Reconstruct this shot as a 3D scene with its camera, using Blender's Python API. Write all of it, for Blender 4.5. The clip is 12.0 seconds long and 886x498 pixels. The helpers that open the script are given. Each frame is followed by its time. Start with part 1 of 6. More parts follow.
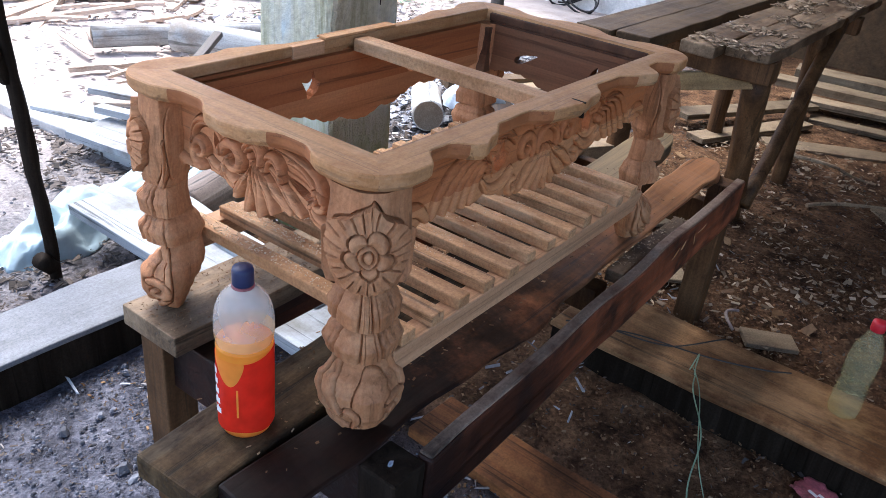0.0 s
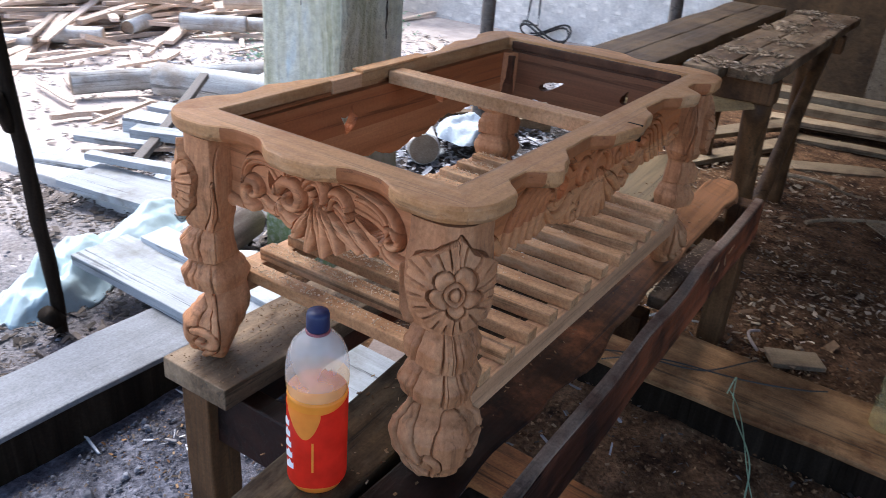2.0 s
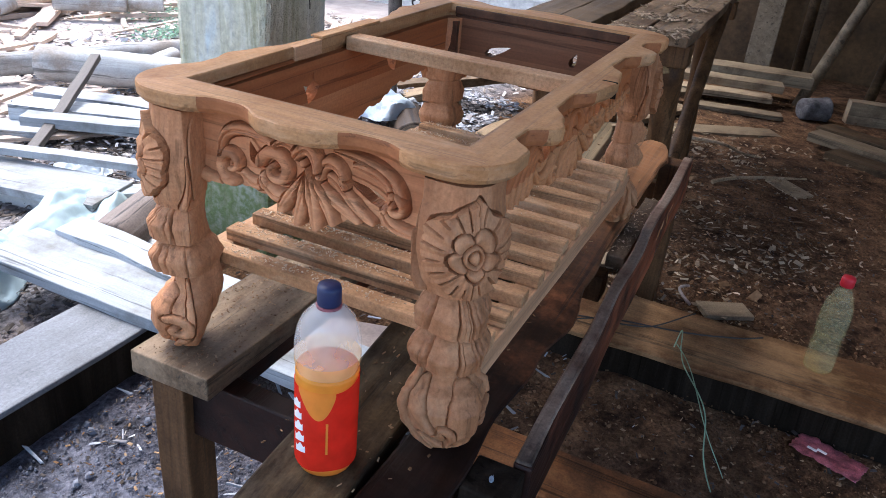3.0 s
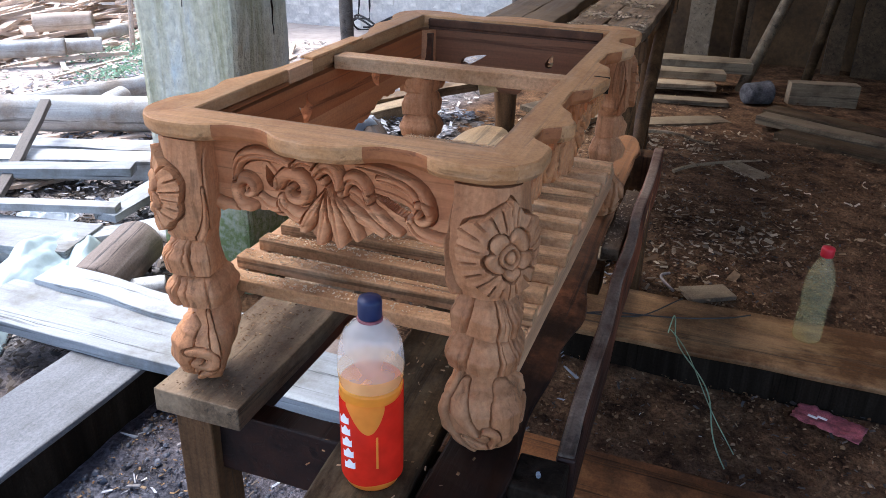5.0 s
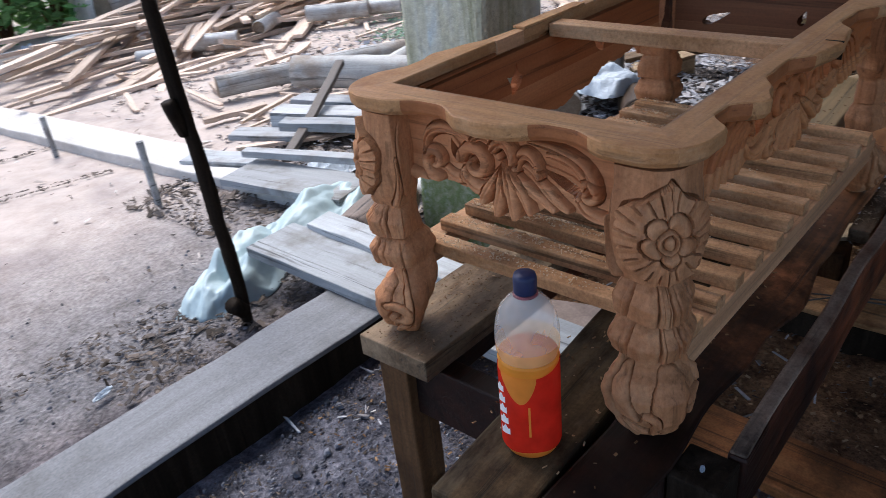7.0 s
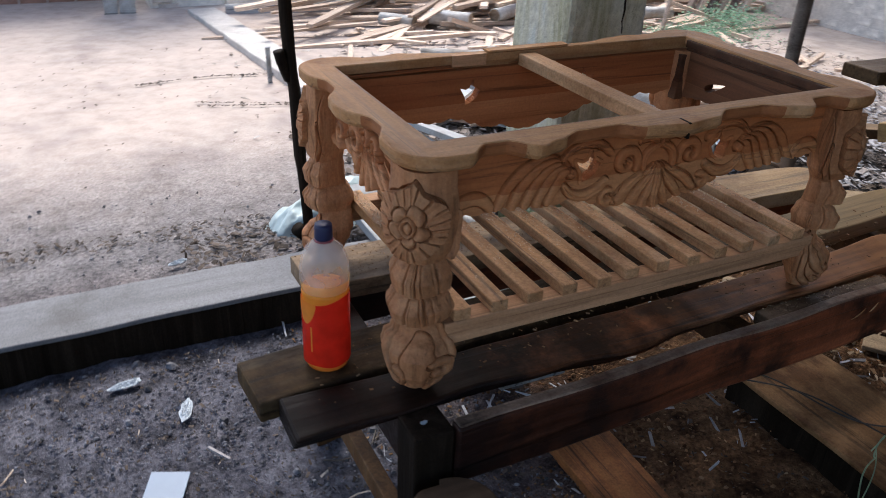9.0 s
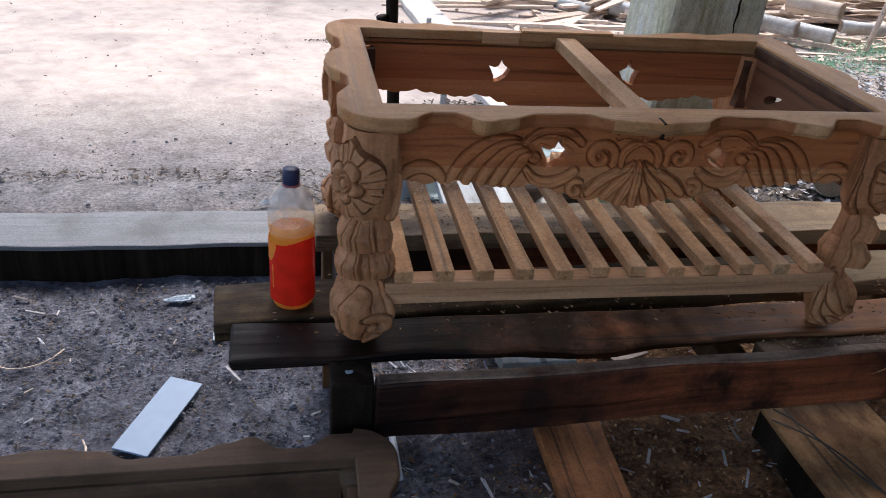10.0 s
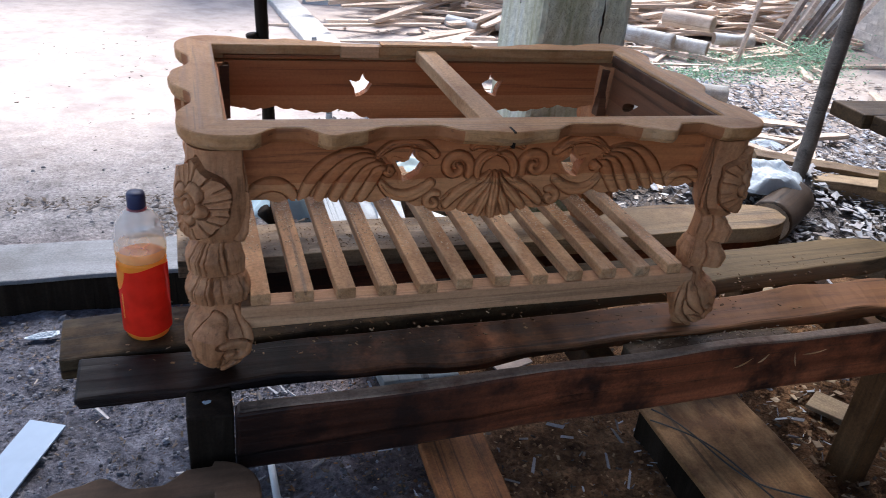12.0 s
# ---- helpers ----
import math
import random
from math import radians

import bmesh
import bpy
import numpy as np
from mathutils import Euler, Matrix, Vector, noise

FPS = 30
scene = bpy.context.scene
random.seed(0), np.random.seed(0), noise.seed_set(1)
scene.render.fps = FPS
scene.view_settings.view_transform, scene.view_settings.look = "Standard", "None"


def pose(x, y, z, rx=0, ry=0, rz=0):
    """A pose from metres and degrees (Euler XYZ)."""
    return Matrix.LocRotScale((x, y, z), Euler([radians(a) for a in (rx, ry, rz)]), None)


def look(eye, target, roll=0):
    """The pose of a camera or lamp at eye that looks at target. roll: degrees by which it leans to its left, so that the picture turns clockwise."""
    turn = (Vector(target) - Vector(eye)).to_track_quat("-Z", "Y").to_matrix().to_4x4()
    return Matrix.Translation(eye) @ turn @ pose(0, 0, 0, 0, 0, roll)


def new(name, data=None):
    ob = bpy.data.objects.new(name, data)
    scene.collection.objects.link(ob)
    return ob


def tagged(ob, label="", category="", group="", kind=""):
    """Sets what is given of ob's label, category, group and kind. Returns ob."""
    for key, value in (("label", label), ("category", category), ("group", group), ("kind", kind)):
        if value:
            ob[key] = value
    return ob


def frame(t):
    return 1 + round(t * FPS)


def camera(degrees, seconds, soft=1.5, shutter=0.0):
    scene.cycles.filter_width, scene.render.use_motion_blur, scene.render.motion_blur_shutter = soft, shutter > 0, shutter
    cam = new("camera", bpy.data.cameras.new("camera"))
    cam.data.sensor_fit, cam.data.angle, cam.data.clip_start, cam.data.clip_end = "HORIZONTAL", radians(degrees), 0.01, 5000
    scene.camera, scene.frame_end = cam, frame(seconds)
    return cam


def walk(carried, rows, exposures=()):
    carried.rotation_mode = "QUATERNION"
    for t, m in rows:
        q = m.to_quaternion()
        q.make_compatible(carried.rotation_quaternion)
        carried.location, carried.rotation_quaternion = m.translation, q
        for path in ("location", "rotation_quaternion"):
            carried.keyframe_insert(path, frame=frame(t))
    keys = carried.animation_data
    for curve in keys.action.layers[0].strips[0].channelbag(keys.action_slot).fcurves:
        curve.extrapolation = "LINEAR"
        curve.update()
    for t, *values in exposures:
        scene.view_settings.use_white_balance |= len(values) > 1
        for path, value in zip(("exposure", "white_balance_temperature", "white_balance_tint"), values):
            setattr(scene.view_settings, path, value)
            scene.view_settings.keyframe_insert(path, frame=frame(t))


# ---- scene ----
cam = camera(58.6, 12.0, 0.55, 0.35)
PATH = [
    (0, (-0.763, -0.653, 1.366), (0.679, 0.34, 0.399), 6.5),
    (0.5, (-0.765, -0.628, 1.358), (0.687, 0.349, 0.39), 6.1),
    (1, (-0.766, -0.623, 1.348), (0.667, 0.406, 0.408), 6.6),
    (1.5, (-0.784, -0.596, 1.341), (0.667, 0.458, 0.456), 6.0),
    (2, (-0.815, -0.502, 1.329), (0.701, 0.455, 0.444), 4.9),
    (2.5, (-0.848, -0.418, 1.3), (0.766, 0.333, 0.389), 6.7),
    (3, (-0.876, -0.356, 1.282), (0.763, 0.346, 0.375), 5.6),
    (3.5, (-0.894, -0.318, 1.277), (0.78, 0.315, 0.384), 4.0),
    (3.7, (-0.905, -0.311, 1.281), (0.770, 0.318, 0.394), 3.1),
    (5.3, (-0.932, -0.266, 1.269), (0.768, 0.334, 0.403), 1.6),
    (5.5, (-0.93, -0.267, 1.27), (0.767, 0.337, 0.4), 1.7),
    (6, (-0.93, -0.288, 1.282), (0.739, 0.363, 0.392), 1.1),
    (6.5, (-0.907, -0.338, 1.293), (0.616, 0.575, 0.372), -2.4),
    (6.7, (-0.885, -0.355, 1.295), (0.532, 0.695, 0.351), -4.1),
    (8.3, (-0.682, -0.889, 1.365), (0.305, 0.609, 0.483), -2.8),
    (8.5, (-0.642, -0.930, 1.360), (0.310, 0.586, 0.468), -0.4),
    (9, (-0.518, -1.042, 1.382), (0.3, 0.521, 0.438), 2.7),
    (9.5, (-0.284, -1.147, 1.382), (0.276, 0.505, 0.403), 5.4),
    (10, (-0.147, -1.209, 1.391), (0.227, 0.481, 0.389), 5.4),
    (10.5, (-0.098, -1.219, 1.39), (0.302, 0.465, 0.388), 5.1),
    (11, (-0.087, -1.219, 1.39), (0.415, 0.444, 0.398), 5.7),
    (11.5, (-0.068, -1.215, 1.384), (0.458, 0.455, 0.418), 5.9),
    (12, (-0.054, -1.208, 1.381), (0.541, 0.453, 0.439), 6.1),
]
EXPOSURES = [(0, 1.81, 5730, 10), (0.5, 1.86, 5730, 10), (1, 1.57, 5730, 10), (1.5, 1.46, 5730, 10), (2, 1.56, 5730, 10), (2.5, 1.77, 5730, 10), (3.5, 1.71, 5730, 10), (5.5, 1.57, 5730, 10), (6.2, 1.34, 5730, 10), (6.7, 1.05, 5830, 10), (8.3, 0.8, 6380, 10), (9, 0.92, 6330, 10), (9.5, 0.96, 6280, 10), (10.5, 1.12, 6180, 10), (12, 1.28, 5950, 10)]
walk(cam, [(t, look(eye, target, roll)) for t, eye, target, roll in PATH], EXPOSURES)

# ---- world, sun, exposure ----
world = bpy.data.worlds.new("overcast_sky")
scene.world = world
world.use_nodes = True
wn = world.node_tree.nodes
sky = wn.new("ShaderNodeTexSky")
sky.sky_type = "NISHITA"
sky.sun_disc = False
sky.sun_elevation, sky.sun_rotation = radians(58), radians(20)
sky.air_density, sky.dust_density, sky.ozone_density = 1.0, 3.6, 0.9
wn["Background"].inputs["Strength"].default_value = 0.17
world.node_tree.links.new(sky.outputs[0], wn["Background"].inputs["Color"])
sun = new("sun", bpy.data.lights.new("sun", "SUN"))
sun.data.energy, sun.data.angle, sun.data.color = 1.3, radians(20), (1.0, 0.97, 0.93)
sun.matrix_world = look((2.0, 6.0, 9.0), (0.8, 1.5, 0.0))


# ---- materials ----
def clamp01(v):
    return max(0.0, min(1.0, v))


def material(name):
    m = bpy.data.materials.new(name)
    m.use_nodes = True
    return m, m.node_tree.nodes, m.node_tree.links, m.node_tree.nodes["Principled BSDF"]


def ramp(n, stops):
    r = n.new("ShaderNodeValToRGB")
    e = r.color_ramp.elements
    while len(e) < len(stops):
        e.new(0.5)
    for i, (p, c) in enumerate(stops):
        e[i].position, e[i].color = p, (*c, 1)
    return r


def mixed(n, l, kind, fac, a, b):
    m = n.new("ShaderNodeMix")
    m.data_type, m.blend_type = "RGBA", kind
    for key, v in ((0, fac), (6, a), (7, b)):
        if hasattr(v, "links"):
            l.new(v, m.inputs[key])
        else:
            m.inputs[key].default_value = v if key == 0 else (*v, 1)
    return m.outputs[2]


def coords(n, l, scale, space="Object", turn=(0, 0, 0)):
    tc = n.new("ShaderNodeTexCoord")
    mp = n.new("ShaderNodeMapping")
    mp.inputs["Scale"].default_value = scale
    mp.inputs["Rotation"].default_value = [radians(a) for a in turn]
    l.new(tc.outputs[space], mp.inputs["Vector"])
    return mp.outputs[0]


def noised(n, l, vec, scale, detail=4.0, rough=0.55, warp=0.0):
    t = n.new("ShaderNodeTexNoise")
    t.inputs["Scale"].default_value, t.inputs["Detail"].default_value = scale, detail
    t.inputs["Roughness"].default_value, t.inputs["Distortion"].default_value = rough, warp
    l.new(vec, t.inputs["Vector"])
    return t.outputs["Fac"]


def bumped(n, l, bsdf, height, strength, distance):
    b = n.new("ShaderNodeBump")
    b.inputs["Strength"].default_value, b.inputs["Distance"].default_value = strength, distance
    l.new(height, b.inputs["Height"])
    l.new(b.outputs[0], bsdf.inputs["Normal"])


def vary(n, l, colour, amount):
    """Each object a little lighter or darker than the next."""
    info = n.new("ShaderNodeObjectInfo")
    r = ramp(n, [(0, (1 - amount,) * 3), (1, (1 + amount,) * 3)])
    l.new(info.outputs["Random"], r.inputs[0])
    return mixed(n, l, "MULTIPLY", 1.0, colour, r.outputs[0])


STRETCH = {"x": (0.045, 1, 1), "y": (1, 0.045, 1), "z": (1, 1, 0.06)}


def wood(name, axis, dark, mid, light, grain=55.0, rough=0.6, stain=None, stain_at=(0.5, 0.7), bump=0.35, between=0.12, line=None, speckle=0.75, crack=0.0, dust=None, shine=0.2, soak=None, bare=None):
    """Wood with its grain along an axis; stain: a second colour in large patches; line: a joint height with another plank's colour below it; soak: the stretch along x over which an oil-blackened end fades out; bare: the stretch over which it turns to another, cleaner colour."""
    m, n, l, b = material(name)
    sx, sy, sz = STRETCH[axis]
    v = coords(n, l, (sx, sy, sz))
    fine = noised(n, l, v, grain, 6, 0.65, 0.8)
    broad = noised(n, l, v, grain * 0.16, 3, 0.5, 1.5)
    r1 = ramp(n, [(0.25, dark), (0.5, mid), (0.78, light)])
    l.new(fine, r1.inputs[0])
    r2 = ramp(n, [(0.3, dark), (0.55, mid), (0.75, light)])
    l.new(broad, r2.inputs[0])
    col = mixed(n, l, "MIX", 0.5, r1.outputs[0], r2.outputs[0])
    if line:
        height, lower = line
        tc = n.new("ShaderNodeTexCoord")
        sep = n.new("ShaderNodeSeparateXYZ")
        l.new(tc.outputs["Object"], sep.inputs[0])
        less = n.new("ShaderNodeMath")
        less.operation = "LESS_THAN"
        less.inputs[1].default_value = height
        l.new(sep.outputs["Z"], less.inputs[0])
        col = mixed(n, l, "MIX", less.outputs[0], col, mixed(n, l, "MULTIPLY", 1.0, col, lower))
    if stain:
        s = noised(n, l, coords(n, l, (1, 1, 1)), 4.5, 5, 0.65)
        rs = ramp(n, [(stain_at[0], (0, 0, 0)), (stain_at[1], (1, 1, 1))])
        l.new(s, rs.inputs[0])
        col = mixed(n, l, "MIX", rs.outputs[0], col, stain)
    speck = noised(n, l, coords(n, l, (1, 1, 1)), 160, 5, 0.75)
    rk = ramp(n, [(0.32, (0.62,) * 3), (0.5, (1.0,) * 3), (0.70, (1.35,) * 3)])
    l.new(speck, rk.inputs[0])
    col = mixed(n, l, "MULTIPLY", speckle, col, rk.outputs[0])
    if crack:
        long = noised(n, l, coords(n, l, tuple(0.5 * k if k < 1 else k for k in (sx, sy, sz))), grain * 0.55, 5, 0.7, 0.6)
        rc = ramp(n, [(0.36, (1 - crack,) * 3), (0.43, (1.0,) * 3), (0.60, (1.0,) * 3), (0.72, (1 + crack * 0.35,) * 3)])
        l.new(long, rc.inputs[0])
        col = mixed(n, l, "MULTIPLY", 1.0, col, rc.outputs[0])
        fine = mixed(n, l, "MULTIPLY", 1.0, fine, rc.outputs[0])
    if dust:
        cloud = noised(n, l, coords(n, l, tuple(0.35 if k < 1 else k for k in (sx, sy, sz))), 9, 8, 0.72)
        rd = ramp(n, [(0.50, (0, 0, 0)), (0.72, (0.6,) * 3)])
        l.new(cloud, rd.inputs[0])
        col = mixed(n, l, "MIX", rd.outputs[0], col, dust)
    def along(x0, x1):
        """0 to 1 along x, with a ragged border."""
        tc = n.new("ShaderNodeTexCoord")
        sep = n.new("ShaderNodeSeparateXYZ")
        l.new(tc.outputs["Object"], sep.inputs[0])
        ragged = n.new("ShaderNodeMath")
        ragged.operation = "MULTIPLY_ADD"
        ragged.inputs[1].default_value = 0.7
        l.new(noised(n, l, coords(n, l, (1, 1, 1)), 9, 6, 0.7), ragged.inputs[0])
        l.new(sep.outputs["X"], ragged.inputs[2])
        mr = n.new("ShaderNodeMapRange")
        mr.inputs[1].default_value, mr.inputs[2].default_value = x0 + 0.35, x1 + 0.35
        l.new(ragged.outputs[0], mr.inputs[0])
        return mr.outputs[0]

    if bare:
        rb = ramp(n, [(0.25, tuple(0.45 * k for k in bare[2])), (0.5, bare[2]), (0.75, tuple(1.35 * k for k in bare[2]))])
        l.new(fine, rb.inputs[0])
        col = mixed(n, l, "MIX", along(bare[0], bare[1]), col, rb.outputs[0])
    if soak:
        ro = ramp(n, [(0.0, (0.085, 0.085, 0.10)), (1.0, (1.0, 1.0, 1.0))])
        l.new(along(soak[0], soak[1]), ro.inputs[0])
        col = mixed(n, l, "MULTIPLY", 1.0, col, ro.outputs[0])
    col = vary(n, l, col, between)
    l.new(col, b.inputs["Base Color"])
    rr = ramp(n, [(0.3, (rough - 0.12,) * 3), (0.7, (rough + 0.15,) * 3)])
    l.new(fine, rr.inputs[0])
    l.new(rr.outputs[0], b.inputs["Roughness"])
    b.inputs["Specular IOR Level"].default_value = shine
    bumped(n, l, b, fine, bump, 0.0016)
    return m


TEAK = ((0.205, 0.080, 0.031), (0.430, 0.195, 0.085), (0.585, 0.312, 0.152))
teak_z = wood("raw_teak_z", "z", *TEAK, stain=(0.33, 0.140, 0.058), stain_at=(0.50, 0.68), grain=70, speckle=0.6, bump=0.4, crack=0.4, dust=(0.58, 0.36, 0.19))
apron_x = wood("apron_teak_x", "x", (0.205, 0.058, 0.018), (0.415, 0.143, 0.048), (0.560, 0.228, 0.082), line=(0.345, (1.28, 1.62, 1.9)), grain=60, speckle=0.35, bump=0.35, crack=0.45)
edge_red = wood("red_teak_edge", "x", (0.195, 0.064, 0.022), (0.365, 0.138, 0.050), (0.500, 0.220, 0.086), grain=60, speckle=0.3, bump=0.3, crack=0.4)
apron_y = wood("apron_teak_y", "x", (0.240, 0.083, 0.030), (0.470, 0.190, 0.078), (0.615, 0.294, 0.130), line=(0.345, (1.2, 1.35, 1.45)), grain=60, speckle=0.3, bump=0.3, crack=0.4)
# Near-black teak: the shade inside the frame is put into the colour.
inner_dark = wood("inside_shade_teak", "x", (0.034, 0.015, 0.008), (0.085, 0.038, 0.019), (0.150, 0.074, 0.038), line=(0.345, (1.4, 1.5, 1.5)), speckle=0.3)
# Apron teak darkened for the shade on the far apron's inner face.
shade_apron = wood("shade_apron_teak", "x", (0.060, 0.025, 0.012), (0.150, 0.066, 0.031), (0.240, 0.115, 0.056), line=(0.345, (1.3, 1.4, 1.4)), speckle=0.3, crack=0.4)
top_x = wood("planed_teak_x", "x", (0.265, 0.120, 0.046), (0.490, 0.258, 0.108), (0.645, 0.376, 0.176), stain=(0.330, 0.142, 0.048), stain_at=(0.50, 0.66), grain=70, speckle=0.5, bump=0.4, crack=0.4, dust=(0.639, 0.444, 0.268))
slat_wood = wood("pale_sawn_slat", "y", (0.275, 0.134, 0.056), (0.572, 0.321, 0.153), (0.792, 0.501, 0.265), stain=(0.374, 0.189, 0.080), stain_at=(0.44, 0.60), bump=0.9, grain=80, speckle=0.8, dust=(0.825, 0.589, 0.357), crack=0.5)
rail_wood = wood("pale_sawn_rail", "x", (0.336, 0.168, 0.077), (0.549, 0.308, 0.160), (0.717, 0.448, 0.253), grain=80, speckle=0.4, crack=0.3)
dark_plank = wood("oil_dark_plank", "x", (0.014, 0.006, 0.003), (0.086, 0.037, 0.016), (0.229, 0.098, 0.040), stain=(0.289, 0.103, 0.039), stain_at=(0.46, 0.64), rough=0.62, bump=0.7, crack=0.6, dust=(0.161, 0.087, 0.045), shine=0.2, soak=(0.14, 0.50), bare=(0.50, 1.30, (0.364, 0.166, 0.069)))
brown_plank = wood("worn_brown_plank", "x", (0.012, 0.007, 0.003), (0.074, 0.045, 0.020), (0.170, 0.112, 0.054), stain=(0.014, 0.007, 0.004), stain_at=(0.44, 0.60), rough=0.68, bump=0.9, crack=0.7, dust=(0.177, 0.136, 0.082), shine=0.12, bare=(0.6, 1.2, (0.230, 0.165, 0.092)))
tan_plank = wood("worn_tan_plank", "x", (0.17, 0.105, 0.052), (0.33, 0.22, 0.115), (0.46, 0.325, 0.185), stain=(0.20, 0.12, 0.06), bump=0.9, crack=0.5, dust=(0.50, 0.38, 0.25))
grey_plank = wood("dusty_grey_plank", "x", (0.063, 0.041, 0.022), (0.176, 0.118, 0.069), (0.340, 0.244, 0.146), stain=(0.076, 0.042, 0.020), stain_at=(0.46, 0.62), bump=1.0, crack=0.6, dust=(0.454, 0.326, 0.202))
red_rail = wood("red_brown_rail", "x", (0.041, 0.014, 0.007), (0.237, 0.068, 0.027), (0.520, 0.167, 0.068), stain=(0.032, 0.012, 0.007), stain_at=(0.46, 0.62), rough=0.55, bump=0.7, crack=0.6, shine=0.3, soak=(-0.62, -0.15))
leg_wood = wood("bench_leg_wood", "z", (0.038, 0.018, 0.007), (0.126, 0.062, 0.025), (0.252, 0.139, 0.062), stain=(0.038, 0.018, 0.008), bump=0.6, crack=0.5)
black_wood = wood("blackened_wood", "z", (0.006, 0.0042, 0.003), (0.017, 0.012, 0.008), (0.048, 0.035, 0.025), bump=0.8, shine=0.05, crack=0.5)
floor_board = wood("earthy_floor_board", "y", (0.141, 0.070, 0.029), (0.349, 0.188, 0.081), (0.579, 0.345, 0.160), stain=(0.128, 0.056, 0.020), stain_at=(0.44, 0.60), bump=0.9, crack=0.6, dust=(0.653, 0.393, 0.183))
orange_board = wood("orange_floor_board", "y", (0.172, 0.057, 0.018), (0.345, 0.132, 0.044), (0.494, 0.230, 0.086), stain=(0.127, 0.052, 0.021), stain_at=(0.44, 0.60), bump=0.9, crack=0.6)
weathered = wood("weathered_board", "x", (0.209, 0.211, 0.212), (0.385, 0.400, 0.411), (0.550, 0.578, 0.595), stain=(0.198, 0.183, 0.161), bump=0.9, between=0.25, crack=0.75, speckle=0.3, grain=45)
weathered_y = wood("weathered_board_y", "x", (0.198, 0.204, 0.207), (0.363, 0.383, 0.399), (0.528, 0.559, 0.581), stain=(0.182, 0.174, 0.157), bump=0.9, between=0.2, crack=0.75, speckle=0.3, grain=45)
offcut_wood = wood("pale_offcut", "x", (0.426, 0.319, 0.241), (0.672, 0.538, 0.431), (0.829, 0.711, 0.605), stain=(0.448, 0.314, 0.224), bump=0.6, between=0.35, crack=0.4)
# Teak for the frame on the floor, with its shade mixed into the colour.
frame_dark = wood("floor_shade_teak", "x", (0.055, 0.032, 0.018), (0.12, 0.072, 0.042), (0.20, 0.13, 0.08), stain=(0.05, 0.03, 0.018), speckle=0.3)
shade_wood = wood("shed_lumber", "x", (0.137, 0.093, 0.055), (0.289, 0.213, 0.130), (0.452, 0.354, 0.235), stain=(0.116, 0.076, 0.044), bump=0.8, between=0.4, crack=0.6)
batten_wood = wood("grey_batten", "x", (0.07, 0.058, 0.05), (0.14, 0.12, 0.105), (0.22, 0.195, 0.175), bump=0.8, crack=0.5)
peeled = wood("peeled_log_wood", "x", (0.330, 0.325, 0.309), (0.550, 0.551, 0.530), (0.704, 0.719, 0.714), grain=35, stain=(0.330, 0.278, 0.226), stain_at=(0.45, 0.65), bump=1.0, between=0.25, crack=0.6)
bark = wood("log_bark", "x", (0.062, 0.047, 0.040), (0.213, 0.166, 0.139), (0.450, 0.390, 0.343), grain=34, bump=1.0, between=0.2, crack=0.85)
black_bark = wood("dark_knotty_bark", "x", (0.016, 0.010, 0.007), (0.055, 0.036, 0.024), (0.13, 0.088, 0.058), grain=30, bump=1.0, crack=0.7)
cut_end = wood("log_cut_end", "x", (0.30, 0.22, 0.16), (0.46, 0.37, 0.28), (0.56, 0.47, 0.38), between=0.15)


def plain(name, colour, rough=0.5, spread=0.15, scale=12.0, bump=0.2, metal=0.0, dist=0.002, **more):
    m, n, l, b = material(name)
    v = coords(n, l, (1, 1, 1))
    a, c = noised(n, l, v, scale, 6, 0.6), noised(n, l, v, scale * 9, 4, 0.6)
    r = ramp(n, [(0.3, tuple(k * (1 - spread) for k in colour)), (0.7, tuple(k * (1 + spread) for k in colour))])
    l.new(a, r.inputs[0])
    r2 = ramp(n, [(0.3, (1 - spread * 0.6,) * 3), (0.7, (1 + spread * 0.4,) * 3)])
    l.new(c, r2.inputs[0])
    l.new(mixed(n, l, "MULTIPLY", 1.0, r.outputs[0], r2.outputs[0]), b.inputs["Base Color"])
    b.inputs["Roughness"].default_value, b.inputs["Metallic"].default_value = rough, metal
    for key, v2 in more.items():
        b.inputs[key.replace("_", " ")].default_value = v2
    if bump:
        bumped(n, l, b, c, bump, dist)
    return m


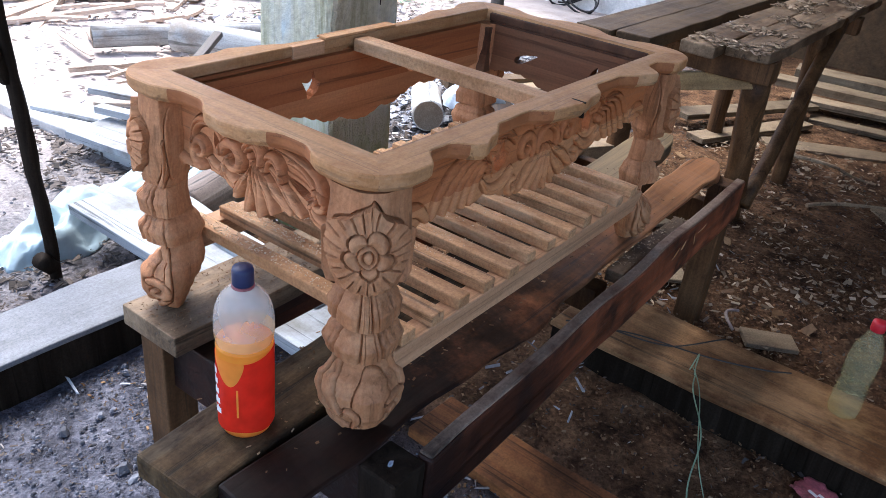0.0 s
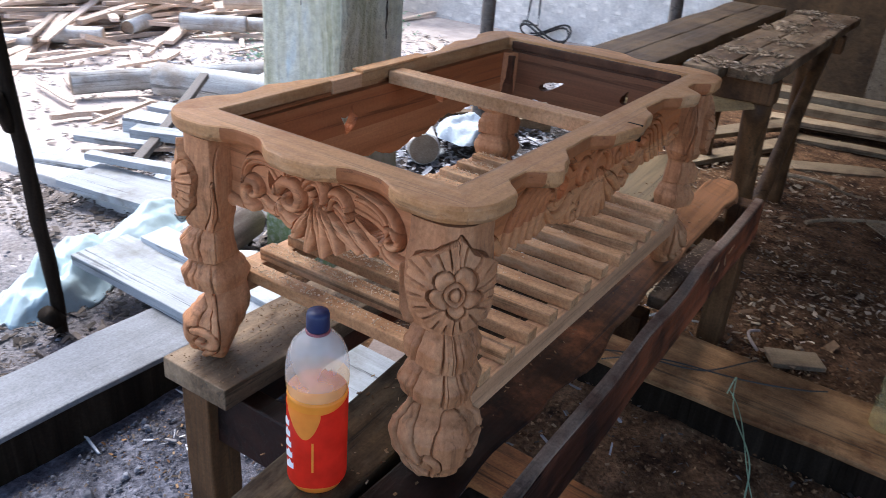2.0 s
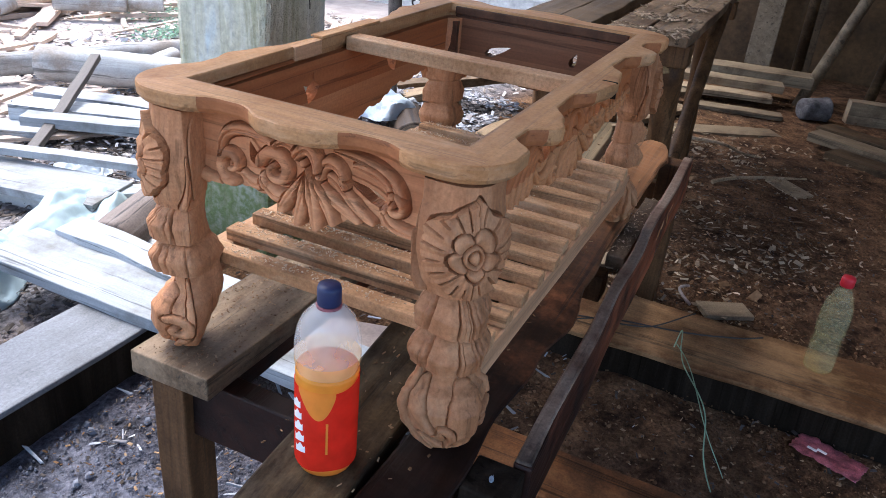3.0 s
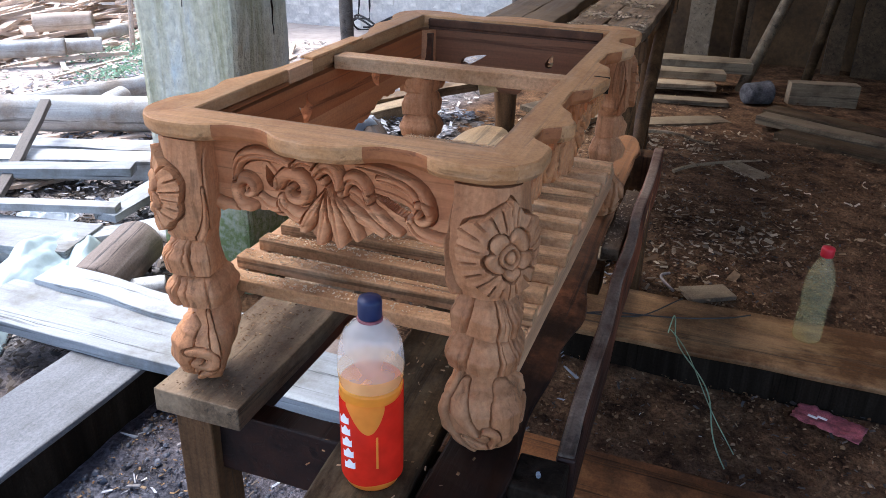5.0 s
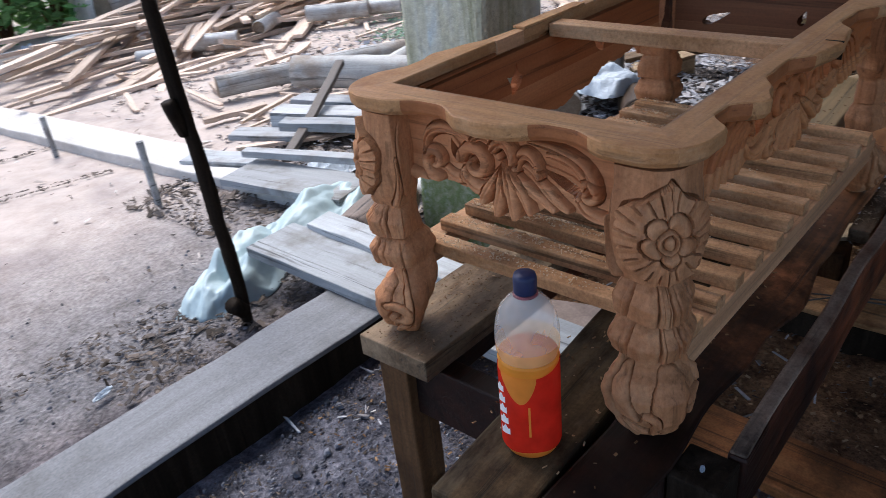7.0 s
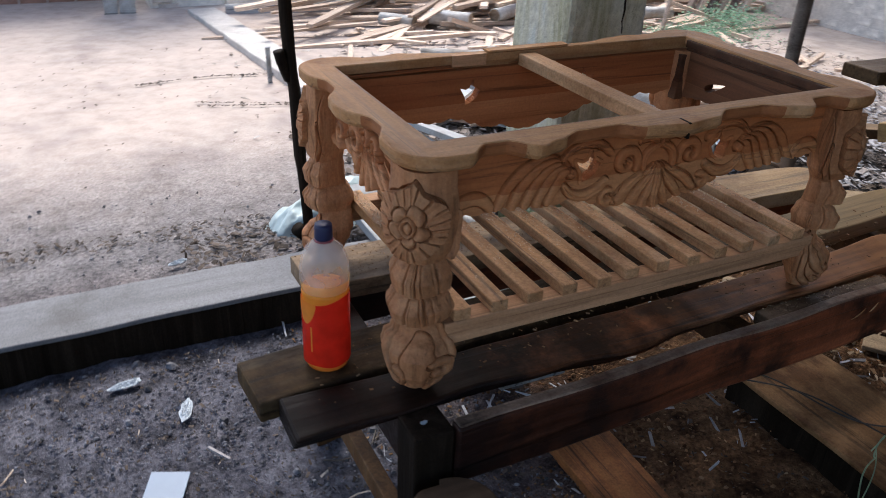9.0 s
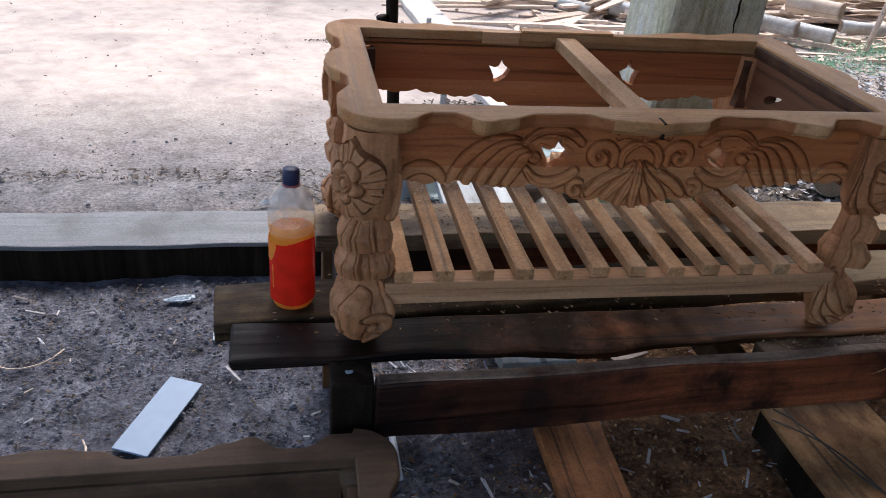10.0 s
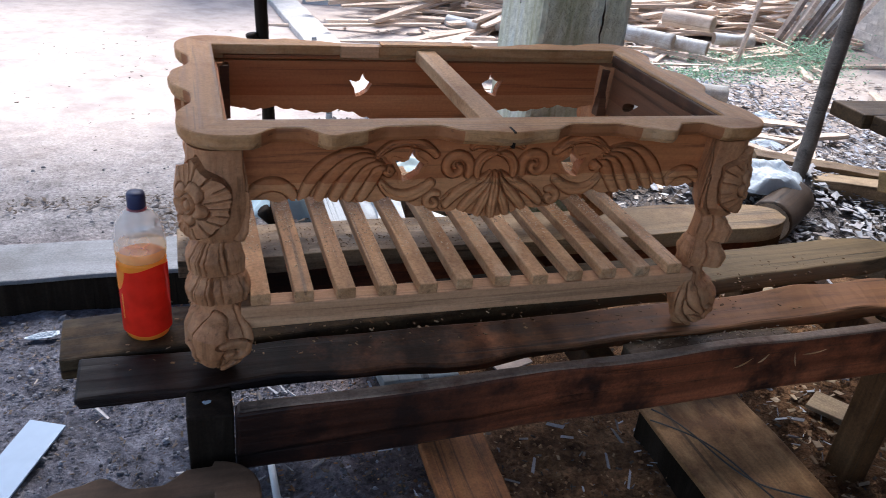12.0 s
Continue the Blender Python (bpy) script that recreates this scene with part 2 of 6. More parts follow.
def earth():
    """Trodden earth: dark brown and littered under the roof, pale and dusty in the yard. Some of the roof's shade, and
    the bluish skylight by the sill, are put into its colour.
    """
    m, n, l, b = material("trodden_earth")
    v = coords(n, l, (1, 1, 1))
    big, mid, fine = noised(n, l, v, 1.3, 5), noised(n, l, v, 9, 6, 0.65), noised(n, l, v, 70, 5, 0.7)
    # Dark shed earth; its colour also takes in some of the roof's shade.
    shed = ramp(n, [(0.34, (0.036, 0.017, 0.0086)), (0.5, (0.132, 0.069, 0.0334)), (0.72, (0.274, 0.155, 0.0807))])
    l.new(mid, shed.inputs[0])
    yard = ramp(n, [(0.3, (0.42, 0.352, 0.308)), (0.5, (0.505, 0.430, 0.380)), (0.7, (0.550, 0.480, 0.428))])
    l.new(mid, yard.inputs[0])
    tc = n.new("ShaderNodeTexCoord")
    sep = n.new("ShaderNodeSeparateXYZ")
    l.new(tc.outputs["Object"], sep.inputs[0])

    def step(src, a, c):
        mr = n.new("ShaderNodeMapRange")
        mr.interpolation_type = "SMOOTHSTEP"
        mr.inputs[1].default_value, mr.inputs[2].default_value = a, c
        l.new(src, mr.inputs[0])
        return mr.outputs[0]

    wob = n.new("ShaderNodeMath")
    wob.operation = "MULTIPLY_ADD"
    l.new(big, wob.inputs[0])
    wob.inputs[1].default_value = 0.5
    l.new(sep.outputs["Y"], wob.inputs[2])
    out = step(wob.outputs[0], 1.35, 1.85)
    # Yard earth near the eaves, darkened for the roof's shade, fading outwards.
    shaded = ramp(n, [(0.3, (0.15, 0.142, 0.145)), (0.5, (0.23, 0.22, 0.226)), (0.7, (0.31, 0.296, 0.30))])
    l.new(mid, shaded.inputs[0])
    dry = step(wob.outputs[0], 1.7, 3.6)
    col = mixed(n, l, "MIX", out, shed.outputs[0], mixed(n, l, "MIX", dry, shaded.outputs[0], yard.outputs[0]))
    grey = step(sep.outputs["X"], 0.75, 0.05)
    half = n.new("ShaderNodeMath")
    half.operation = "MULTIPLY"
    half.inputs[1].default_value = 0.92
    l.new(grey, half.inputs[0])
    # Bluish skylight from the open side is put into this earth's colour.
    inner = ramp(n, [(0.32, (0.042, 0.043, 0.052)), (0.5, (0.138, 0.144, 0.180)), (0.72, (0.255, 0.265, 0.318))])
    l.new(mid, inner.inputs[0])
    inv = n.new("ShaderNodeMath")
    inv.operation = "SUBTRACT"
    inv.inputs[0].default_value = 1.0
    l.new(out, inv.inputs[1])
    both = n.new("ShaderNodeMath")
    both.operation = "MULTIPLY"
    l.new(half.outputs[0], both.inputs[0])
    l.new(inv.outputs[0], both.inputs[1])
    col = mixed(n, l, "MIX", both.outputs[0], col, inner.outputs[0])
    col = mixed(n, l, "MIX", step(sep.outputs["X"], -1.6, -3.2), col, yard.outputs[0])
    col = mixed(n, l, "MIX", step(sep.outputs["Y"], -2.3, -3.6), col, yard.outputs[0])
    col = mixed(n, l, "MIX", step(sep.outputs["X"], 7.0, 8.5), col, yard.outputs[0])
    r = ramp(n, [(0.32, (0.42, 0.42, 0.42)), (0.5, (0.95, 0.95, 0.95)), (0.7, (1.5, 1.5, 1.5))])
    l.new(fine, r.inputs[0])
    less = n.new("ShaderNodeMapRange")
    less.inputs[3].default_value, less.inputs[4].default_value = 1.0, 0.07
    l.new(dry, less.inputs[0])
    col = mixed(n, l, "MULTIPLY", less.outputs[0], col, r.outputs[0])
    patch = noised(n, l, v, 2.1, 7, 0.62, 0.4)
    rp = ramp(n, [(0.34, (0.74, 0.74, 0.76)), (0.46, (0.90, 0.90, 0.90)), (0.62, (1.02, 1.01, 1.0))])
    l.new(patch, rp.inputs[0])
    col = mixed(n, l, "MULTIPLY", 1.0, col, rp.outputs[0])
    l.new(col, b.inputs["Base Color"])
    b.inputs["Roughness"].default_value = 0.9
    b.inputs["Specular IOR Level"].default_value = 0.12
    add = n.new("ShaderNodeMath")
    add.operation = "MULTIPLY_ADD"
    l.new(mid, add.inputs[0])
    add.inputs[1].default_value = 1.6
    l.new(fine, add.inputs[2])
    flat = n.new("ShaderNodeMath")
    flat.operation = "MULTIPLY"
    l.new(add.outputs[0], flat.inputs[0])
    l.new(less.outputs[0], flat.inputs[1])
    bumped(n, l, b, flat.outputs[0], 1.0, 0.016)
    return m


yard_chip_cols = [(0.40, 0.34, 0.29), (0.56, 0.50, 0.45), (0.28, 0.23, 0.19), (0.64, 0.61, 0.58)]


def island(name, colours, rough=0.7):
    """Many small loose bits, each with a colour of its own."""
    m, n, l, b = material(name)
    g = n.new("ShaderNodeNewGeometry")
    r = ramp(n, [(i / (len(colours) - 1), c) for i, c in enumerate(colours)])
    l.new(g.outputs["Random Per Island"], r.inputs[0])
    f = noised(n, l, coords(n, l, (1, 1, 1)), 60, 4)
    r2 = ramp(n, [(0.3, (0.75,) * 3), (0.7, (1.15,) * 3)])
    l.new(f, r2.inputs[0])
    l.new(mixed(n, l, "MULTIPLY", 1.0, r.outputs[0], r2.outputs[0]), b.inputs["Base Color"])
    b.inputs["Roughness"].default_value = rough
    b.inputs["Specular IOR Level"].default_value = 0.12
    return m


def column_paint():
    """Old limewash over a square post: blue-grey and green streaks, moss low down, cracks along it."""
    m, n, l, b = material("limewashed_column")
    v = coords(n, l, (1, 1, 0.12))
    s, f = noised(n, l, v, 16, 6, 0.65, 0.6), noised(n, l, coords(n, l, (1, 1, 1)), 38, 5, 0.7)
    r = ramp(n, [(0.28, (0.26, 0.25, 0.14)), (0.38, (0.45, 0.44, 0.28)), (0.50, (0.62, 0.61, 0.45)), (0.62, (0.70, 0.70, 0.58)), (0.72, (0.64, 0.71, 0.68))])
    l.new(s, r.inputs[0])
    tc = n.new("ShaderNodeTexCoord")
    sep = n.new("ShaderNodeSeparateXYZ")
    l.new(tc.outputs["Object"], sep.inputs[0])
    mr = n.new("ShaderNodeMapRange")
    mr.inputs[1].default_value, mr.inputs[2].default_value = 0.72, 0.25
    l.new(sep.outputs["Z"], mr.inputs[0])
    moss = n.new("ShaderNodeMath")
    moss.operation = "MULTIPLY"
    l.new(mr.outputs[0], moss.inputs[0])
    l.new(f, moss.inputs[1])
    rm = ramp(n, [(0.2, (0, 0, 0)), (0.55, (1, 1, 1))])
    l.new(moss.outputs[0], rm.inputs[0])
    col = mixed(n, l, "MIX", rm.outputs[0], r.outputs[0], (0.17, 0.22, 0.08))
    r2 = ramp(n, [(0.3, (0.72,) * 3), (0.65, (1.08,) * 3)])
    l.new(f, r2.inputs[0])
    l.new(mixed(n, l, "MULTIPLY", 1.0, col, r2.outputs[0]), b.inputs["Base Color"])
    b.inputs["Roughness"].default_value = 0.85
    both = n.new("ShaderNodeMath")
    l.new(s, both.inputs[0])
    l.new(f, both.inputs[1])
    bumped(n, l, b, both.outputs[0], 0.9, 0.014)
    return m


def clear_plastic(name, tint, film, rough=0.12):
    """Thin blown plastic: mostly seen through, with a milky film and a shine."""
    m, n, l, b = material(name)
    b.inputs["Base Color"].default_value = (*tint, 1)
    b.inputs["Roughness"].default_value = rough
    see = n.new("ShaderNodeBsdfTransparent")
    see.inputs[0].default_value = (*[0.5 + 0.5 * k for k in tint], 1)
    mix = n.new("ShaderNodeMixShader")
    v = noised(n, l, coords(n, l, (1, 1, 1)), 14, 3)
    r = ramp(n, [(0.3, (film * 0.8,) * 3), (0.75, (film * 1.3,) * 3)])
    l.new(v, r.inputs[0])
    l.new(r.outputs[0], mix.inputs[0])
    l.new(see.outputs[0], mix.inputs[1])
    l.new(b.outputs[0], mix.inputs[2])
    l.new(mix.outputs[0], n["Material Output"].inputs["Surface"])
    return m


def glowing_through(name, colour, share, rough=0.3):
    """Plastic or juice that the daylight behind it shines through."""
    m, n, l, b = material(name)
    v = noised(n, l, coords(n, l, (1, 1, 1)), 30, 3)
    r = ramp(n, [(0.3, tuple(k * 0.88 for k in colour)), (0.7, tuple(min(1.0, k * 1.1) for k in colour))])
    l.new(v, r.inputs[0])
    l.new(r.outputs[0], b.inputs["Base Color"])
    b.inputs["Roughness"].default_value = rough
    t = n.new("ShaderNodeBsdfTranslucent")
    l.new(r.outputs[0], t.inputs[0])
    mix = n.new("ShaderNodeMixShader")
    mix.inputs[0].default_value = share
    l.new(b.outputs[0], mix.inputs[1])
    l.new(t.outputs[0], mix.inputs[2])
    l.new(mix.outputs[0], n["Material Output"].inputs["Surface"])
    return m


ground_mat = earth()
rail_dust = wood("grey_rail_dust", "x", (0.105, 0.070, 0.047), (0.300, 0.212, 0.148), (0.480, 0.365, 0.270), stain=(0.100, 0.046, 0.026), stain_at=(0.48, 0.64), rough=0.6, bump=1.0, crack=0.4, soak=(-0.80, -0.55))
wire_mat = plain("dark_wire", (0.02, 0.016, 0.013), 0.5, 0.1)
column_mat = column_paint()
heap_mat = plain("dark_rubble_earth", (0.13, 0.118, 0.115), 0.95, 0.6, 14, 1.0, dist=0.012, Specular_IOR_Level=0.1)
concrete = plain("dusty_concrete", (0.56, 0.53, 0.49), 0.9, 0.18, 7, 0.6, dist=0.006)
# Blue-grey tint holds the skylight that falls on the sill's top.
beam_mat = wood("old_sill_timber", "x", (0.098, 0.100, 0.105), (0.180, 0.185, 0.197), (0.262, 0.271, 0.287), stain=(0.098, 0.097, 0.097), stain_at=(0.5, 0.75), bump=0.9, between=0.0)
whitewash = plain("whitewashed_masonry", (0.84, 0.80, 0.73), 0.9, 0.22, 4, 0.7, dist=0.010)
# Brown wall colour, darkened for the shade deep under the roof.
brown_wall = plain("brown_shade_wall", (0.127, 0.071, 0.029), 0.9, 0.5, 3, 0.8, dist=0.012)
brick_mat = plain("old_red_brick", (0.35, 0.19, 0.14), 0.9, 0.3, 9, 0.6, dist=0.006)
brick_pale = plain("lime_stained_brick", (0.62, 0.54, 0.48), 0.9, 0.3, 9, 0.6, dist=0.006)
roof_mat = plain("unseen_roof_brown", (0.10, 0.055, 0.034), 0.8, 0.3, 5, 0.2)
tarp_mat = plain("pale_blue_tarpaulin", (0.40, 0.50, 0.52), 0.45, 0.12, 6, 0.3, dist=0.004)
sack_mat = plain("white_sack", (0.42, 0.48, 0.54), 0.6, 0.15, 8, 0.3, dist=0.004)
white_board = plain("white_laminate", (0.21, 0.29, 0.40), 0.4, 0.06, 3, 0.1)
pipe_mat = plain("white_plastic_pipe", (0.66, 0.68, 0.70), 0.4, 0.1, 8, 0.1)
juice_mat = glowing_through("mango_juice", (1.0, 0.50, 0.07), 0.55)
label_red = glowing_through("red_bottle_label", (0.86, 0.045, 0.02), 0.45, 0.22)
label_orange = glowing_through("orange_label_art", (1.0, 0.42, 0.06), 0.45)
label_white = plain("white_label_art", (0.82, 0.78, 0.76), 0.35, 0.04, 20, 0.0)
cap_blue = plain("blue_plastic_cap", (0.012, 0.020, 0.070), 0.5, 0.1, 30, 0.05)
cap_red = plain("red_plastic_cap", (0.55, 0.02, 0.03), 0.4, 0.1, 30, 0.05)
bottle_mat = clear_plastic("bottle_plastic", (0.95, 0.92, 0.87), 0.29, 0.08)
stained_mat = clear_plastic("juice_stained_plastic", (1.0, 0.70, 0.34), 0.42, 0.1)
bottle_mat2 = clear_plastic("dusty_bottle_plastic", (0.86, 0.82, 0.52), 0.13, 0.06)
packet_red = plain("red_foil_wrapper", (0.30, 0.085, 0.095), 0.4, 0.75, 34, 0.3)
string_mat = plain("green_string", (0.26, 0.36, 0.22), 0.6, 0.3)
chip_mat = island("wood_chips", [(0.063, 0.033, 0.016), (0.227, 0.128, 0.060), (0.101, 0.052, 0.025), (0.378, 0.239, 0.126), (0.126, 0.068, 0.034), (0.164, 0.091, 0.045), (0.360, 0.250, 0.150)])
yard_chip_mat = island("yard_chips", yard_chip_cols)
dark_litter = island("dark_litter", [(0.03, 0.024, 0.02), (0.09, 0.07, 0.055), (0.15, 0.12, 0.10), (0.05, 0.045, 0.045)])
leaf_mat = island("shrub_leaves", [(0.08, 0.19, 0.05), (0.17, 0.34, 0.10), (0.26, 0.43, 0.15), (0.11, 0.24, 0.07)], 0.5)
vine_mat = island("pale_green_leaves", [(0.18, 0.34, 0.20), (0.26, 0.44, 0.28), (0.34, 0.46, 0.34), (0.14, 0.27, 0.13)], 0.6)
shaving_mat = island("dry_shavings", [(0.105, 0.068, 0.040), (0.357, 0.262, 0.168), (0.179, 0.121, 0.076), (0.525, 0.407, 0.277), (0.252, 0.184, 0.122), (0.137, 0.097, 0.067)])
dust_mat = island("sawdust_bits", [(0.50, 0.36, 0.22), (0.66, 0.52, 0.36), (0.58, 0.42, 0.27)])
clod_mat = island("soil_clods", [(0.06, 0.06, 0.066), (0.12, 0.122, 0.14), (0.18, 0.185, 0.215), (0.09, 0.09, 0.10), (0.26, 0.268, 0.30)], 0.9)
clod_brown = island("brown_clods", [(0.053, 0.024, 0.011), (0.131, 0.063, 0.029), (0.210, 0.112, 0.055), (0.079, 0.039, 0.018), (0.289, 0.170, 0.089)], 0.9)
rubbish_mat = island("pale_rubbish", [(0.26, 0.265, 0.29), (0.42, 0.43, 0.46), (0.16, 0.15, 0.155), (0.56, 0.57, 0.61), (0.10, 0.09, 0.088), (0.34, 0.31, 0.30), (0.48, 0.50, 0.56)])
cardboard_mat = plain("dull_cardboard", (0.27, 0.21, 0.18), 0.9, 0.25, 14, 0.3)


# ---- building helpers ----
def thing(name, loc, label, category, group="", kind="", rz=0.0):
    ob = new(name)
    ob.empty_display_size = 0.05
    ob.matrix_basis = pose(*loc, 0, 0, rz)
    return tagged(ob, label, category, group, kind)


def part(name, bm, mat, parent=None, label="", smooth=False):
    """Links a bmesh, or a mesh, as ONE mesh object under a thing or a part."""
    if isinstance(bm, bmesh.types.BMesh):
        me = bpy.data.meshes.new(name)
        bmesh.ops.recalc_face_normals(bm, faces=bm.faces)
        bm.to_mesh(me)
        bm.free()
    else:
        me = bm
    if not me.materials:
        me.materials.append(mat)
    if smooth:
        me.polygons.foreach_set("use_smooth", [True] * len(me.polygons))
    ob = new(name, me)
    if parent:
        ob.parent = parent
    if label:
        ob["label"] = label
    return ob


def faces_of(verts, faces):
    me = bpy.data.meshes.new("m")
    me.from_pydata([tuple(v) for v in verts], [], faces)
    me.update()
    return me


def box(x0, x1, y0, y1, z0, z1, bevel=0.003, wob=0.0, seed=0, cuts=0, axis=0):
    """A sawn board: edges worn round, a little out of true; cuts across its length let it wander."""
    bm = bmesh.new()
    bmesh.ops.create_cube(bm, size=1, matrix=Matrix.Translation(((x0 + x1) / 2, (y0 + y1) / 2, (z0 + z1) / 2)) @ Matrix.Diagonal((x1 - x0, y1 - y0, z1 - z0, 1)))
    if cuts:
        run = [e for e in bm.edges if abs((e.verts[0].co - e.verts[1].co)[axis]) > 1e-6]
        bmesh.ops.subdivide_edges(bm, edges=run, cuts=cuts, use_grid_fill=True)
    if wob:
        for v in bm.verts:
            p = v.co * 4.3 + Vector((seed * 7.1, seed * 3.3, 0))
            d = noise.noise_vector(p)
            d[axis] *= 0.3
            v.co += d * wob
    if bevel:
        sharp = [e for e in bm.edges if len(e.link_faces) == 2 and e.calc_face_angle(0) > 0.7]
        bmesh.ops.bevel(bm, geom=sharp, offset=bevel, segments=2, affect="EDGES", profile=0.5)
    return bm


def board(name, mat, a, b, width, thick, label, category="plank", group="", kind="", wob=0.006, roll=0.0, seed=0, bevel=0.003, cuts=8):
    """A loose board whose top runs from a to b (its middle line)."""
    a, b = Vector(a), Vector(b)
    d = b - a
    bm = box(-d.length / 2, d.length / 2, -width / 2, width / 2, -thick, 0, bevel, wob, seed, cuts)
    ob = part(name, bm, mat)
    side = Vector((0, 0, 1)).cross(d).normalized()
    up = d.normalized().cross(side)
    m = Matrix((d.normalized(), side, up)).transposed().to_4x4()
    ob.matrix_basis = Matrix.Translation((a + b) / 2) @ m @ pose(0, 0, 0, roll)
    return tagged(ob, label, category, group, kind)


def loft(rings, closed=True, caps=True):
    """A skin over rings of equally many points."""
    n = len(rings[0])
    verts = [p for r in rings for p in r]
    faces = []
    for i in range(len(rings) - 1):
        for j in range(n if closed else n - 1):
            k = (j + 1) % n
            faces.append((i * n + j, i * n + k, (i + 1) * n + k, (i + 1) * n + j))
    if caps and closed:
        faces.append(tuple(reversed(range(n))))
        faces.append(tuple(range((len(rings) - 1) * n, len(rings) * n)))
    return faces_of(verts, faces)


def lathe(profile, seg=48, centre=(0, 0), caps=True):
    return loft([[(centre[0] + r * math.cos(2 * math.pi * j / seg), centre[1] + r * math.sin(2 * math.pi * j / seg), z) for j in range(seg)] for r, z in profile], caps=caps)


def tube(points, radius, seg=10, rough=0.0, seed=0, taper=None):
    """A round pole or log along points, a little knobbly."""
    pts = [Vector(p) for p in points]
    rings = []
    for i, p in enumerate(pts):
        d = (pts[min(i + 1, len(pts) - 1)] - pts[max(i - 1, 0)]).normalized()
        a = d.orthogonal().normalized() if abs(d.z) > 0.9 else d.cross(Vector((0, 0, 1))).normalized()
        b = d.cross(a)
        r = radius * (taper(i / (len(pts) - 1)) if taper else 1)
        ring = []
        for j in range(seg):
            t = 2 * math.pi * j / seg
            w = a * math.cos(t) + b * math.sin(t)
            ring.append(p + w * r * (1 + rough * noise.noise(p * 9 + w * 1.7 + Vector((seed * 5.7, 0, 0)))))
        rings.append(ring)
    return loft(rings)


def smoothly(keys, v):
    xs, ys = [k[0] for k in keys], [k[1] for k in keys]
    v = np.clip(v, xs[0], xs[-1])
    i = np.clip(np.searchsorted(xs, v) - 1, 0, len(xs) - 2)
    xs, ys = np.array(xs), np.array(ys)
    t = (v - xs[i]) / (xs[i + 1] - xs[i])
    t = t * t * (3 - 2 * t)
    return ys[i] * (1 - t) + ys[i + 1] * t


def lie(x, y):
    """The height of the ground: level under the roof, falling gently away into the yard and towards the far wall."""
    fall = 0.055 * max(0.0, x - 1.9) + 0.05 * max(0.0, y - 1.35)
    return -0.26 * (1 - math.exp(-fall / 0.26))


def log_thing(name, a, b, r, label, seed=0, group="", mat=None, sides=20):
    a, b = Vector(a), Vector(b)
    d = b - a
    h = d.length / 2
    ob = tagged(new(name), label, "log", group)
    ob.matrix_basis = Matrix.Translation((a + b) / 2) @ d.to_track_quat("X", "Z").to_matrix().to_4x4()
    by, bz = noise.noise(Vector((seed, 1, 2))) * r * 0.9, noise.noise(Vector((seed, 5, 2))) * r * 0.3
    pts = [(h * t, by * (1 - t * t), bz * (1 - t * t)) for t in np.linspace(-1, 1, 22)]
    skin = tube(pts, r, 28, 0.06, seed)
    for v in skin.vertices:
        p = Vector((v.co.x * 6, v.co.y * 30, v.co.z * 30)) + Vector((seed * 3.1, 0, 0))
        v.co.y *= 1 + 0.05 * noise.noise(p) + 0.02 * noise.noise(v.co * 14 + Vector((seed, 7, 0)))
        v.co.z *= 1 + 0.05 * noise.noise(p) + 0.02 * noise.noise(v.co * 14 + Vector((seed, 9, 0)))
    part("bark", skin, mat or bark, ob, smooth=True)
    for s in (-1, 1):
        rings = [[(s * (h + 0.003), r * q * 0.93 * math.cos(t), r * q * 0.93 * math.sin(t)) for t in np.linspace(0, 2 * math.pi, sides, endpoint=False)] for q in (1.0, 0.5, 0.1)]
        part("cut_end", loft(rings), cut_end, ob, "pale sawn end grain")
    return ob


# ---- ground, sill, column, roof and walls ----
def ground():
    def axis(a, b, fine, far):
        pts = list(np.arange(a, b, fine))
        step, lo, hi = fine, a, b
        while lo > -far or hi < far:
            step *= 1.35
            lo, hi = lo - step, hi + step
            pts = [lo] + pts + [hi]
        return pts

    xs, ys = axis(-1.2, 3.8, 0.024, 120), axis(-1.3, 3.0, 0.024, 120)
    verts = []
    for y in ys:
        for x in xs:
            near = clamp01((4.2 - abs(x - 1.3)) / 1.0) * clamp01((3.6 - abs(y - 0.6)) / 1.2)
            rough = 0.010 if y < 1.0 else 0.006
            h = noise.noise(Vector((x * 3.1, y * 3.1, 0))) * 0.012 + noise.noise(Vector((x * 11, y * 11, 3))) * rough + noise.noise(Vector((x * 27, y * 27, 7))) * rough * 0.6
            verts.append((x, y, lie(x, y) + near * h - 0.006))
    n = len(xs)
    faces = [(j * n + i, j * n + i + 1, (j + 1) * n + i + 1, (j + 1) * n + i) for j in range(len(ys) - 1) for i in range(n - 1)]
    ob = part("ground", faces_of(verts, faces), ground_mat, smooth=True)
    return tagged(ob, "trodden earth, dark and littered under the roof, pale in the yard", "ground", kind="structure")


ground()

sill = thing("floor_sill", (0, 1.1, 0), "long timber sill with a dusty grey top along the shed's edge", "sill", kind="structure")
# Black body gives the sides their shade by colour; the dusty skin stays pale.
part("beam", box(-6.0, 0.62, -0.105, 0.10, -0.03, 0.108, 0.004, 0.010, 3, 90), black_wood, sill, "timber blackened for the shade on its sides")
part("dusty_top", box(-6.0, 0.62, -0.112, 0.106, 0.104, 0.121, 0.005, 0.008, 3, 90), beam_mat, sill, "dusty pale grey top")

